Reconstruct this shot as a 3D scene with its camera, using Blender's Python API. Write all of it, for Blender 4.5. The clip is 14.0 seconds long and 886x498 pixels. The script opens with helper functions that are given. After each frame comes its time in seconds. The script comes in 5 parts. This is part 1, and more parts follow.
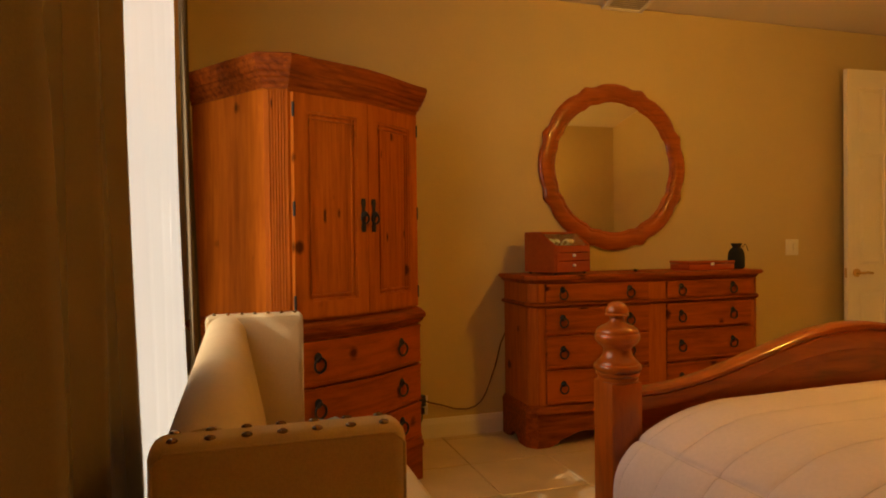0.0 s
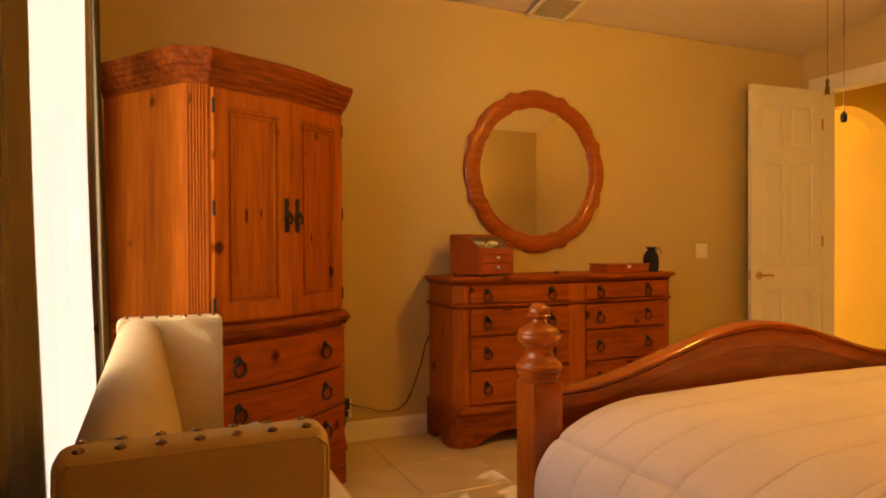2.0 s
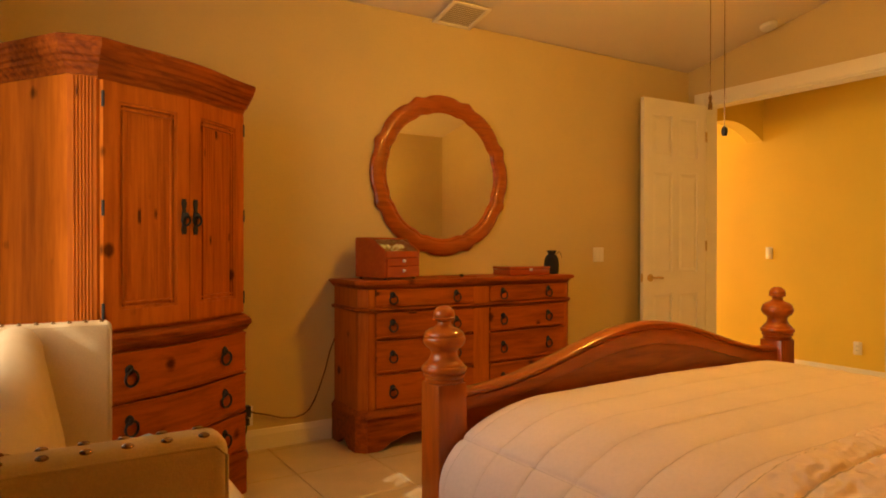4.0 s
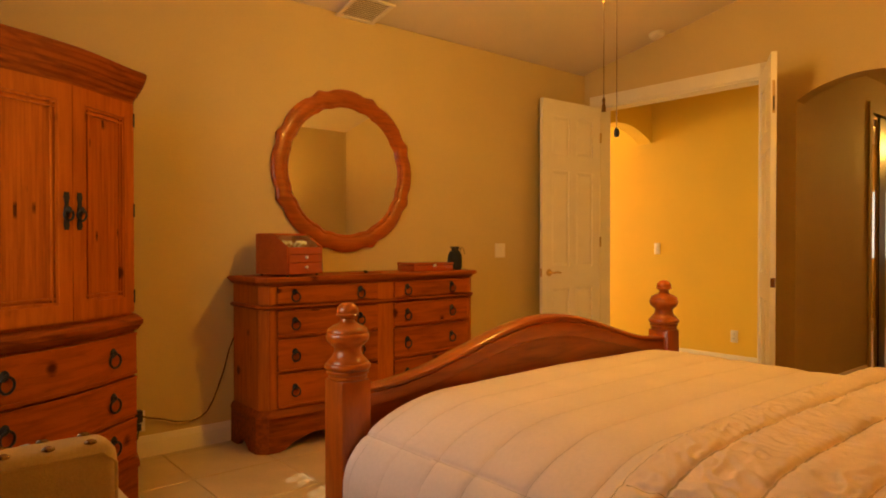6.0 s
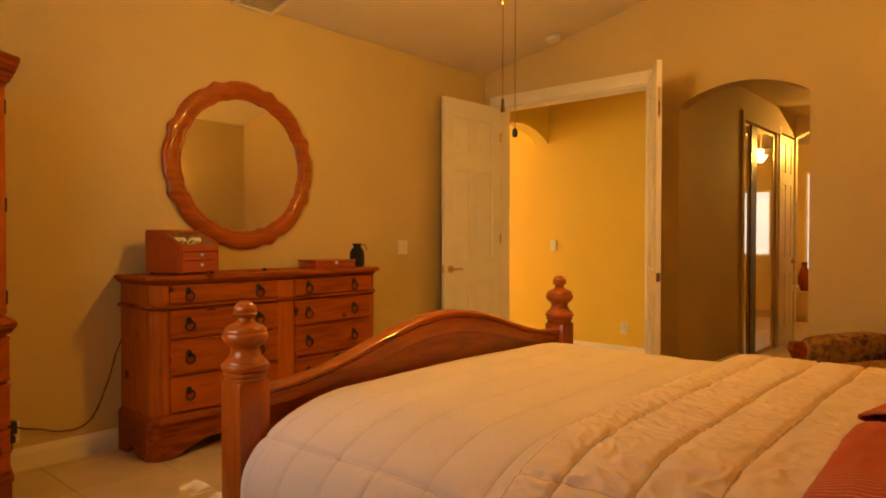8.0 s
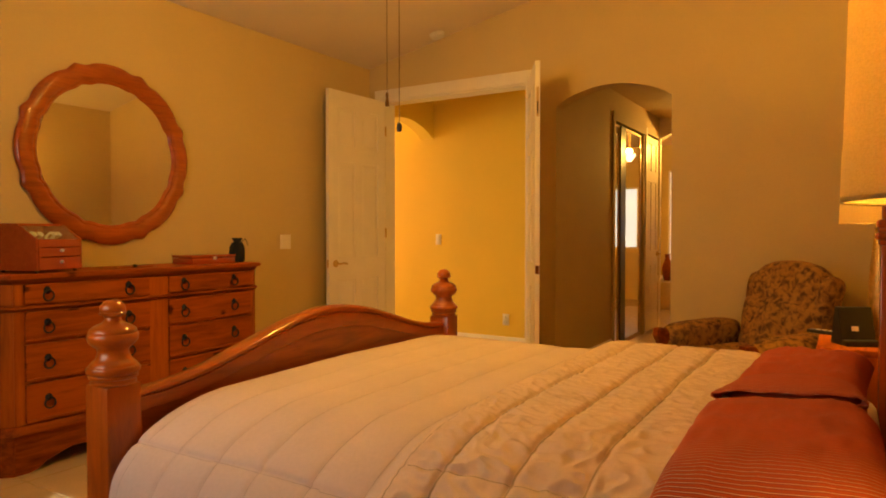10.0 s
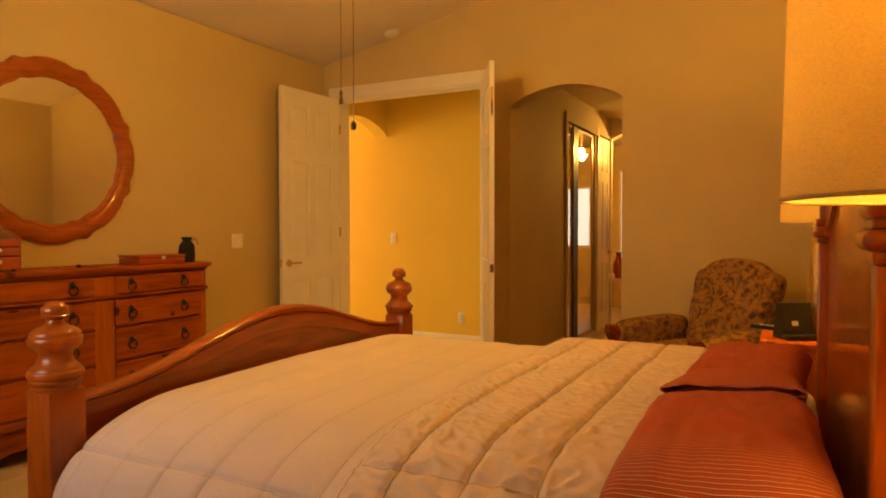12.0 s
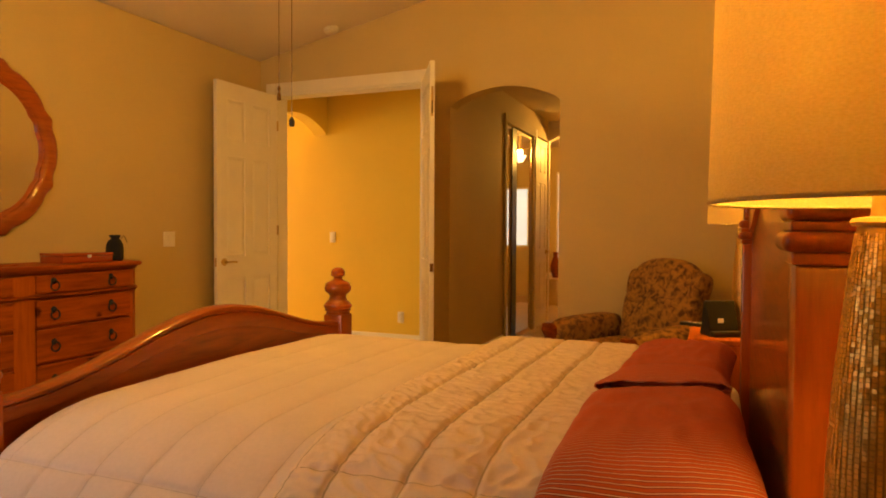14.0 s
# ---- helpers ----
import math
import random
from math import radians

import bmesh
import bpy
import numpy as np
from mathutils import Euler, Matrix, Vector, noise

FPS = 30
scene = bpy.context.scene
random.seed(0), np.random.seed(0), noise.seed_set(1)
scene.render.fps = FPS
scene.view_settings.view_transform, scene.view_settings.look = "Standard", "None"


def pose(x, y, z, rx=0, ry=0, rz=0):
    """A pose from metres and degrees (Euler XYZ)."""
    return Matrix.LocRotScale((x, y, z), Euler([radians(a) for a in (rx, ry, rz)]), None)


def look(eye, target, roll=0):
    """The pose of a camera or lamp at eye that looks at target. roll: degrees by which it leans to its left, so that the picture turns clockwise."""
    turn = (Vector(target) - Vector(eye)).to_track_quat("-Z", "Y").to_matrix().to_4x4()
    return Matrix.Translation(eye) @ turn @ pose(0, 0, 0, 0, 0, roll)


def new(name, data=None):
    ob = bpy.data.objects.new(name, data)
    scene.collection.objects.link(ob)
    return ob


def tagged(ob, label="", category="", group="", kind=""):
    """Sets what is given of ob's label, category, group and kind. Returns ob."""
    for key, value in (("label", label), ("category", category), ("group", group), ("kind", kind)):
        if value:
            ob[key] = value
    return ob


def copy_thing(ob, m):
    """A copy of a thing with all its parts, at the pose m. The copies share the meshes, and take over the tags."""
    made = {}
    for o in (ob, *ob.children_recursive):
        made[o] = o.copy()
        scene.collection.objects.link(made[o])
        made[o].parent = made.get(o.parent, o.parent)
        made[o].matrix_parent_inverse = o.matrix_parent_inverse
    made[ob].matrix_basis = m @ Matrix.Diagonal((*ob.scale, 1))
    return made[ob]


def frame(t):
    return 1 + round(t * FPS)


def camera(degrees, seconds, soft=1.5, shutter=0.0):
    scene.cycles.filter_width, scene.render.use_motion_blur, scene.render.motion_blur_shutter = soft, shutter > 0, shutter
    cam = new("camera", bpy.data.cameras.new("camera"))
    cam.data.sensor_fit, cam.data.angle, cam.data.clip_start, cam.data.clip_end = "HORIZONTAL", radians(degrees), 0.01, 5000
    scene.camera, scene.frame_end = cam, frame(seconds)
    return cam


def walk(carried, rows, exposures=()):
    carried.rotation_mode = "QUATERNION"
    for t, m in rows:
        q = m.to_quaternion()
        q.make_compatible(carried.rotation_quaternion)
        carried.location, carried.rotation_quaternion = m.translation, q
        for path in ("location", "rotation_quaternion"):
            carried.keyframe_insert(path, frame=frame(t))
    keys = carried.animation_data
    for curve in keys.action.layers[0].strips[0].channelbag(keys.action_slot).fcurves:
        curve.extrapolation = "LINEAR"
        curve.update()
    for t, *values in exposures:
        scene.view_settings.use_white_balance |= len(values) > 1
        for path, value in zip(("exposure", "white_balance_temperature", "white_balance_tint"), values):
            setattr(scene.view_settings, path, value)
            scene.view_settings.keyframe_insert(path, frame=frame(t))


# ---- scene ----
cam = camera(67.9, 14.0, soft=1.9)
# seconds, heading, pitch, roll of a tripod head that pans to the right
TURN = [(0, -17.27, -0.69, -0.66), (0.5, -18.41, -0.72, -0.47), (1, -19.86, -0.70, -0.37), (1.5, -21.62, -0.64, -0.28),
        (2, -23.75, -0.59, -0.21), (2.5, -25.30, -0.50, -0.19), (3, -27.65, -0.41, -0.06), (5.5, -37.91, -0.53, -0.02),
        (6, -40.19, -0.66, 0.02), (6.5, -41.74, -0.70, 0.07), (7, -43.93, -0.78, 0.03), (7.5, -46.57, -0.87, 0.08),
        (8, -48.61, -0.92, 0.05), (8.5, -52.05, -1.19, 0.05), (11, -60.44, -1.44, -0.03), (11.5, -61.40, -1.53, -0.02),
        (12, -62.40, -1.53, -0.07), (12.5, -63.27, -1.44, 0.02), (13, -64.15, -1.39, 0.03), (13.5, -66.83, -1.59, 0.07),
        (14, -67.63, -1.58, 0.29)]


def eye(t):
    k = min(max((t - 2) / 9.5, 0), 1)
    k = k * k * (3 - 2 * k)
    return -0.006 * k, -0.028 * k, 1.21


walk(cam, [(t, pose(*eye(t), 90 + p, -r, y)) for t, y, p, r in TURN],
     exposures=[(0, -0.68), (0.3, -0.28), (0.6, -0.13), (6, -0.14), (8, -0.2), (14, -0.22)])

# ---- light ----
world = bpy.data.worlds.new("world")
scene.world = world
world.use_nodes = True
sky = world.node_tree.nodes.new("ShaderNodeTexSky")
sky.sky_type = "NISHITA"
sky.sun_disc = False
sky.sun_elevation, sky.sun_rotation = radians(33), radians(-110)
world.node_tree.links.new(sky.outputs[0], world.node_tree.nodes["Background"].inputs[0])
world.node_tree.nodes["Background"].inputs[1].default_value = 0.06


def lamp(name, kind, m, energy, color, **kw):
    d = bpy.data.lights.new(name, kind)
    d.energy, d.color = energy, color
    for k, v in kw.items():
        if k == "size":
            d.shape, d.size, d.size_y = "RECTANGLE", v[0], v[1]
        elif k == "soft":
            d.shadow_soft_size = v
        elif k == "angle":
            d.angle = radians(v)
        elif k == "spread":
            d.spread = radians(v)
    ob = new(name, d)
    ob.matrix_world = m
    return ob


DAY = (1.0, 0.86, 0.69)
WARM = (1.0, 0.53, 0.07)
lamp("sun", "SUN", look((-0.50, 2.20, 1.478), (1.59, 2.98, 0)), 5, (1, 0.9, 0.75), angle=0.5)
lamp("window_daylight", "AREA", look((-0.288, 1.9, 1.30), (1, 1.9, 1.30)), 49, DAY, size=(2.1, 1.9), spread=150)
lamp("hall_daylight", "AREA", look((5.7, 7.9, 1.7), (5.7, 4, 1.6)), 150, (1.0, 0.95, 0.66), size=(0.9, 2.0))
lamp("near_bulb", "POINT", pose(0.78, -0.189, 1.49), 23, WARM, soft=0.05)
lamp("far_bulb", "POINT", pose(3.56, -0.165, 1.50), 48, WARM, soft=0.05)
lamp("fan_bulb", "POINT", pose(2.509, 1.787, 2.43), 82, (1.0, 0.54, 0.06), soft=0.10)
lamp("bath_bulb", "POINT", pose(9.30, 1.49, 2.36), 210, (1, 0.52, 0.08), soft=0.03)


# ---- materials ----
def mat(name, base, rough=0.6, metal=0.0, vary=0.12, scale=6.0, fine=0.06, fine_scale=90.0, bump=0.1, bump_scale=120.0,
        stretch=(1, 1, 1), spec=0.5, coat=0.0, per_object=0.0, emit=0.0, trans=0.0, sheen=0.0):
    m = bpy.data.materials.new(name)
    m.use_nodes = True
    t = m.node_tree
    b = t.nodes["Principled BSDF"]
    b.inputs["Roughness"].default_value = rough
    b.inputs["Metallic"].default_value = metal
    b.inputs["Specular IOR Level"].default_value = spec
    b.inputs["Coat Weight"].default_value = coat
    b.inputs["Coat Roughness"].default_value = 0.18
    b.inputs["Transmission Weight"].default_value = trans
    b.inputs["Sheen Weight"].default_value = sheen
    co = t.nodes.new("ShaderNodeTexCoord")
    mp = t.nodes.new("ShaderNodeMapping")
    mp.inputs["Scale"].default_value = stretch
    t.links.new(co.outputs["Object"], mp.inputs["Vector"])
    vals = []
    for sc, amt in ((scale, vary), (fine_scale, fine)):
        n = t.nodes.new("ShaderNodeTexNoise")
        n.inputs["Scale"].default_value = sc
        n.inputs["Detail"].default_value = 5
        t.links.new(mp.outputs[0], n.inputs["Vector"])
        r = t.nodes.new("ShaderNodeMapRange")
        r.inputs[1].default_value, r.inputs[2].default_value = 0.3, 0.7
        r.inputs[3].default_value, r.inputs[4].default_value = 1 - amt, 1 + amt
        t.links.new(n.outputs[0], r.inputs[0])
        vals.append(r.outputs[0])
    mul = t.nodes.new("ShaderNodeMath")
    mul.operation = "MULTIPLY"
    t.links.new(vals[0], mul.inputs[0])
    t.links.new(vals[1], mul.inputs[1])
    out = mul.outputs[0]
    if per_object:
        oi = t.nodes.new("ShaderNodeObjectInfo")
        r = t.nodes.new("ShaderNodeMapRange")
        r.inputs[3].default_value, r.inputs[4].default_value = 1 - per_object, 1 + per_object
        t.links.new(oi.outputs["Random"], r.inputs[0])
        k = t.nodes.new("ShaderNodeMath")
        k.operation = "MULTIPLY"
        t.links.new(out, k.inputs[0])
        t.links.new(r.outputs[0], k.inputs[1])
        out = k.outputs[0]
    vm = t.nodes.new("ShaderNodeVectorMath")
    vm.operation = "SCALE"
    vm.inputs[0].default_value = base
    t.links.new(out, vm.inputs["Scale"])
    t.links.new(vm.outputs[0], b.inputs["Base Color"])
    if bump:
        n = t.nodes.new("ShaderNodeTexNoise")
        n.inputs["Scale"].default_value = bump_scale
        n.inputs["Detail"].default_value = 4
        t.links.new(mp.outputs[0], n.inputs["Vector"])
        bp = t.nodes.new("ShaderNodeBump")
        bp.inputs["Strength"].default_value = bump
        bp.inputs["Distance"].default_value = 0.004
        t.links.new(n.outputs[0], bp.inputs["Height"])
        t.links.new(bp.outputs[0], b.inputs["Normal"])
    if emit:
        b.inputs["Emission Color"].default_value = (*base, 1)
        b.inputs["Emission Strength"].default_value = emit
    return m


def wood(name, light, dark, stretch, rough=0.5, knots=True, coat=0.0):
    """Stained knotty pine: long grain, growth bands and dark knots."""
    m = bpy.data.materials.new(name)
    m.use_nodes = True
    t = m.node_tree
    b = t.nodes["Principled BSDF"]
    b.inputs["Roughness"].default_value = rough
    b.inputs["Coat Weight"].default_value = coat
    b.inputs["Coat Roughness"].default_value = 0.10
    b.inputs["Specular IOR Level"].default_value = 0.20 if coat else 0.07
    co = t.nodes.new("ShaderNodeTexCoord")
    oi = t.nodes.new("ShaderNodeObjectInfo")
    add = t.nodes.new("ShaderNodeVectorMath")
    add.operation = "MULTIPLY_ADD"
    add.inputs[1].default_value = (1, 1, 1)
    sc = t.nodes.new("ShaderNodeVectorMath")
    sc.operation = "SCALE"
    sc.inputs[0].default_value = (3.1, 5.7, 2.3)
    t.links.new(oi.outputs["Random"], sc.inputs["Scale"])
    t.links.new(co.outputs["Object"], add.inputs[0])
    t.links.new(sc.outputs[0], add.inputs[2])
    mp = t.nodes.new("ShaderNodeMapping")
    mp.inputs["Scale"].default_value = stretch
    t.links.new(add.outputs[0], mp.inputs["Vector"])
    n1 = t.nodes.new("ShaderNodeTexNoise")
    n1.inputs["Scale"].default_value, n1.inputs["Detail"].default_value = 9, 6
    n1.inputs["Distortion"].default_value = 0.5
    n2 = t.nodes.new("ShaderNodeTexNoise")
    n2.inputs["Scale"].default_value, n2.inputs["Detail"].default_value = 60, 3
    n3 = t.nodes.new("ShaderNodeTexNoise")
    n3.inputs["Scale"].default_value, n3.inputs["Detail"].default_value = 2.0, 2
    for n in (n1, n2):
        t.links.new(mp.outputs[0], n.inputs["Vector"])
    t.links.new(add.outputs[0], n3.inputs["Vector"])
    mix = t.nodes.new("ShaderNodeMath")
    mix.operation = "MULTIPLY_ADD"
    mix.inputs[1].default_value = 0.22
    t.links.new(n2.outputs[0], mix.inputs[0])
    t.links.new(n1.outputs[0], mix.inputs[2])
    mix2 = t.nodes.new("ShaderNodeMath")
    mix2.operation = "MULTIPLY_ADD"
    mix2.inputs[1].default_value = 0.5
    t.links.new(n3.outputs[0], mix2.inputs[0])
    t.links.new(mix.outputs[0], mix2.inputs[2])
    ramp = t.nodes.new("ShaderNodeValToRGB")
    e = ramp.color_ramp.elements
    e[0].position, e[0].color = 0.55, (*dark, 1)
    e[1].position, e[1].color = 1.12, (*light, 1)
    t.links.new(mix2.outputs[0], ramp.inputs[0])
    color = ramp.outputs[0]
    if knots:
        v = t.nodes.new("ShaderNodeTexVoronoi")
        v.inputs["Scale"].default_value = 5.0
        t.links.new(add.outputs[0], v.inputs["Vector"])
        nn = t.nodes.new("ShaderNodeMath")
        nn.operation = "MULTIPLY_ADD"
        nn.inputs[1].default_value = 0.12
        t.links.new(n1.outputs[0], nn.inputs[0])
        t.links.new(v.outputs["Distance"], nn.inputs[2])
        kr = t.nodes.new("ShaderNodeValToRGB")
        ke = kr.color_ramp.elements
        ke[0].position, ke[0].color = 0.15, (0.10, 0.07, 0.07, 1)
        ke[1].position, ke[1].color = 0.23, (1, 1, 1, 1)
        t.links.new(nn.outputs[0], kr.inputs[0])
        mm = t.nodes.new("ShaderNodeMixRGB")
        mm.blend_type = "MULTIPLY"
        mm.inputs[0].default_value = 0.85
        t.links.new(color, mm.inputs[1])
        t.links.new(kr.outputs[0], mm.inputs[2])
        color = mm.outputs[0]
    t.links.new(color, b.inputs["Base Color"])
    bp = t.nodes.new("ShaderNodeBump")
    bp.inputs["Strength"].default_value, bp.inputs["Distance"].default_value = 0.12, 0.002
    t.links.new(mix.outputs[0], bp.inputs["Height"])
    t.links.new(bp.outputs[0], b.inputs["Normal"])
    return m


def sheer_mat():
    m = bpy.data.materials.new("sheer_cloth")
    m.use_nodes = True
    t = m.node_tree
    t.nodes.remove(t.nodes["Principled BSDF"])
    d = t.nodes.new("ShaderNodeBsdfDiffuse")
    d.inputs[0].default_value = (0.85, 0.83, 0.78, 1)
    tr = t.nodes.new("ShaderNodeBsdfTranslucent")
    tr.inputs[0].default_value = (0.92, 0.92, 0.92, 1)
    tp = t.nodes.new("ShaderNodeBsdfTransparent")
    n = t.nodes.new("ShaderNodeTexNoise")
    n.inputs["Scale"].default_value = 4
    bp = t.nodes.new("ShaderNodeBump")
    bp.inputs["Strength"].default_value = 0.2
    t.links.new(n.outputs[0], bp.inputs["Height"])
    t.links.new(bp.outputs[0], d.inputs["Normal"])
    a, b = t.nodes.new("ShaderNodeMixShader"), t.nodes.new("ShaderNodeMixShader")
    a.inputs[0].default_value, b.inputs[0].default_value = 0.95, 0.66
    t.links.new(d.outputs[0], a.inputs[1])
    t.links.new(tr.outputs[0], a.inputs[2])
    t.links.new(a.outputs[0], b.inputs[1])
    t.links.new(tp.outputs[0], b.inputs[2])
    t.links.new(b.outputs[0], t.nodes["Material Output"].inputs[0])
    return m


def shade_mat():
    """Linen lampshade that lets the bulb's light through."""
    m = bpy.data.materials.new("linen_shade")
    m.use_nodes = True
    t = m.node_tree
    t.nodes.remove(t.nodes["Principled BSDF"])
    co = t.nodes.new("ShaderNodeTexCoord")
    n = t.nodes.new("ShaderNodeTexNoise")
    n.inputs["Scale"].default_value, n.inputs["Detail"].default_value = 260, 5
    mp = t.nodes.new("ShaderNodeMapping")
    mp.inputs["Scale"].default_value = (1, 1, 2.2)
    t.links.new(co.outputs["Object"], mp.inputs[0])
    t.links.new(mp.outputs[0], n.inputs["Vector"])
    r = t.nodes.new("ShaderNodeValToRGB")
    r.color_ramp.elements[0].position, r.color_ramp.elements[0].color = 0.3, (0.58, 0.46, 0.23, 1)
    r.color_ramp.elements[1].position, r.color_ramp.elements[1].color = 0.7, (0.68, 0.55, 0.29, 1)
    t.links.new(n.outputs[0], r.inputs[0])
    d, tr, a = t.nodes.new("ShaderNodeBsdfDiffuse"), t.nodes.new("ShaderNodeBsdfTranslucent"), t.nodes.new("ShaderNodeMixShader")
    t.links.new(r.outputs[0], d.inputs[0])
    t.links.new(r.outputs[0], tr.inputs[0])
    a.inputs[0].default_value = 0.40
    t.links.new(d.outputs[0], a.inputs[1])
    t.links.new(tr.outputs[0], a.inputs[2])
    t.links.new(a.outputs[0], t.nodes["Material Output"].inputs[0])
    return m


def floral_mat():
    m = mat("floral_upholstery", (0.4, 0.28, 0.14), 0.9, bump=0.2, sheen=0.0)
    t = m.node_tree
    b = t.nodes["Principled BSDF"]
    co = t.nodes.new("ShaderNodeTexCoord")
    n = t.nodes.new("ShaderNodeTexNoise")
    n.inputs["Scale"].default_value, n.inputs["Detail"].default_value, n.inputs["Distortion"].default_value = 24, 4, 1.0
    v = t.nodes.new("ShaderNodeTexVoronoi")
    v.inputs["Scale"].default_value = 20
    t.links.new(co.outputs["Object"], n.inputs["Vector"])
    t.links.new(co.outputs["Object"], v.inputs["Vector"])
    k = t.nodes.new("ShaderNodeMath")
    k.operation = "MULTIPLY_ADD"
    k.inputs[1].default_value = 0.25
    t.links.new(v.outputs["Distance"], k.inputs[0])
    t.links.new(n.outputs[0], k.inputs[2])
    r = t.nodes.new("ShaderNodeValToRGB")
    e = r.color_ramp.elements
    e[0].position, e[0].color = 0.44, (0.085, 0.034, 0.010, 1)
    e[1].position, e[1].color = 0.72, (0.35, 0.168, 0.030, 1)
    x = e.new(0.52)
    x.color = (0.14, 0.062, 0.017, 1)
    x = e.new(0.60)
    x.color = (0.24, 0.112, 0.025, 1)
    t.links.new(k.outputs[0], r.inputs[0])
    t.links.new(r.outputs[0], b.inputs["Base Color"])
    return m


def stripe_mat(name, base, line, dark, low, high):
    """Red cotton whose hem carries fine light and dark stripes, across the local x axis between low and high."""
    m = mat(name, base, 0.9, vary=0.08, bump=0.15, sheen=0.0)
    t = m.node_tree
    b = t.nodes["Principled BSDF"]
    co = t.nodes.new("ShaderNodeTexCoord")
    sp = t.nodes.new("ShaderNodeSeparateXYZ")
    t.links.new(co.outputs["Object"], sp.inputs[0])
    ph = t.nodes.new("ShaderNodeMath")
    ph.operation = "MULTIPLY"
    ph.inputs[1].default_value = 1 / 0.0125
    arcx = t.nodes.new("ShaderNodeMath")
    arcx.operation = "ADD"
    t.links.new(sp.outputs[0], arcx.inputs[0])
    t.links.new(sp.outputs[2], arcx.inputs[1])
    t.links.new(arcx.outputs[0], ph.inputs[0])
    fr = t.nodes.new("ShaderNodeMath")
    fr.operation = "FRACT"
    t.links.new(ph.outputs[0], fr.inputs[0])
    r = t.nodes.new("ShaderNodeValToRGB")
    r.color_ramp.interpolation = "CONSTANT"
    e = r.color_ramp.elements
    e[0].position, e[0].color = 0.0, (*base, 1)
    e[1].position, e[1].color = 0.50, (*dark, 1)
    x = e.new(0.70)
    x.color = (*line, 1)
    x = e.new(0.86)
    x.color = (*dark, 1)
    t.links.new(fr.outputs[0], r.inputs[0])
    fade = t.nodes.new("ShaderNodeMapRange")
    fade.inputs[1].default_value, fade.inputs[2].default_value = low, high
    t.links.new(arcx.outputs[0], fade.inputs[0])
    mx = t.nodes.new("ShaderNodeMixRGB")
    old = b.inputs["Base Color"].links[0].from_socket
    t.links.new(fade.outputs[0], mx.inputs[0])
    t.links.new(r.outputs[0], mx.inputs[1])
    t.links.new(old, mx.inputs[2])
    t.links.new(mx.outputs[0], b.inputs["Base Color"])
    return m


PAINT = mat("tan_wall_paint", (0.60, 0.442, 0.19), 0.72, vary=0.03, scale=2, fine=0.015, bump=0.12, bump_scale=220)
CEIL = mat("ceiling_paint", (0.72, 0.60, 0.46), 0.85, vary=0.03, scale=2, fine=0.02, bump=0.25, bump_scale=160)
YELLOW = mat("yellow_wall_paint", (0.84, 0.57, 0.05), 0.65, vary=0.03, scale=2, fine=0.015, bump=0.12, bump_scale=220)
WHITE = mat("white_trim_paint", (0.82, 0.73, 0.58), 0.4, vary=0.03, fine=0.02, bump=0.04)
TILE = mat("glazed_floor_tile", (0.56, 0.40, 0.20), 0.28, vary=0.10, scale=5, fine=0.04, bump=0.05, per_object=0.05)
GROUT = mat("grout", (0.44, 0.32, 0.18), 0.9, vary=0.1)
PINE = wood("pine_upright", (0.45, 0.110, 0.007), (0.27, 0.056, 0.004), (4, 4, 0.35))
PINE_X = wood("pine_lying", (0.39, 0.084, 0.006), (0.20, 0.039, 0.003), (0.35, 4, 4))
PINE_DK = wood("pine_moulding", (0.30, 0.064, 0.005), (0.12, 0.022, 0.003), (0.45, 5, 5), knots=False)
BEDWOOD = wood("bed_pine", (0.40, 0.086, 0.006), (0.22, 0.042, 0.004), (0.5, 4, 4), rough=0.34, knots=False, coat=0.7)
BEDWOOD_Z = wood("bed_pine_upright", (0.40, 0.086, 0.006), (0.22, 0.042, 0.004), (4, 4, 0.5), rough=0.34, knots=False, coat=0.7)
REDBOX = wood("cherry_lacquer", (0.40, 0.066, 0.012), (0.31, 0.047, 0.008), (0.6, 5, 5), rough=0.2, knots=False, coat=0.8)
IRON = mat("dark_iron", (0.022, 0.018, 0.014), 0.5, 0.5, bump=0.2)
BRASS = mat("aged_brass", (0.55, 0.36, 0.14), 0.35, 0.9, bump=0.08)
CREAM = mat("cream_upholstery", (0.53, 0.385, 0.20), 0.92, vary=0.05, fine=0.06, fine_scale=300, bump=0.3, bump_scale=500, sheen=0.0)
NAIL = mat("bronze_nailhead", (0.26, 0.15, 0.06), 0.22, 0.95, bump=0.05)
DRAPE = mat("brown_drape", (0.15, 0.098, 0.042), 0.9, vary=0.08, fine=0.08, fine_scale=260, bump=0.25, bump_scale=400, sheen=0.0)
SHEER = sheer_mat()
SHADE = shade_mat()
FLORAL = floral_mat()
QUILT = mat("quilt_cotton", (0.67, 0.53, 0.475), 0.9, vary=0.04, scale=5, fine=0.03, bump=0.15, bump_scale=60, sheen=0.0)
QUILT_BACK = mat("quilt_reverse", (0.73, 0.56, 0.44), 0.9, vary=0.05, scale=5, fine=0.03, bump=0.3, bump_scale=60, sheen=0.0)
PILLOW = stripe_mat("red_striped_cotton", (0.42, 0.07, 0.03), (0.72, 0.55, 0.42), (0.16, 0.025, 0.02), -0.34, -0.04)
PILLOW_FAR = stripe_mat("red_striped_cotton_back", (0.42, 0.07, 0.03), (0.62, 0.35, 0.25), (0.20, 0.03, 0.025), -0.42, -0.16)
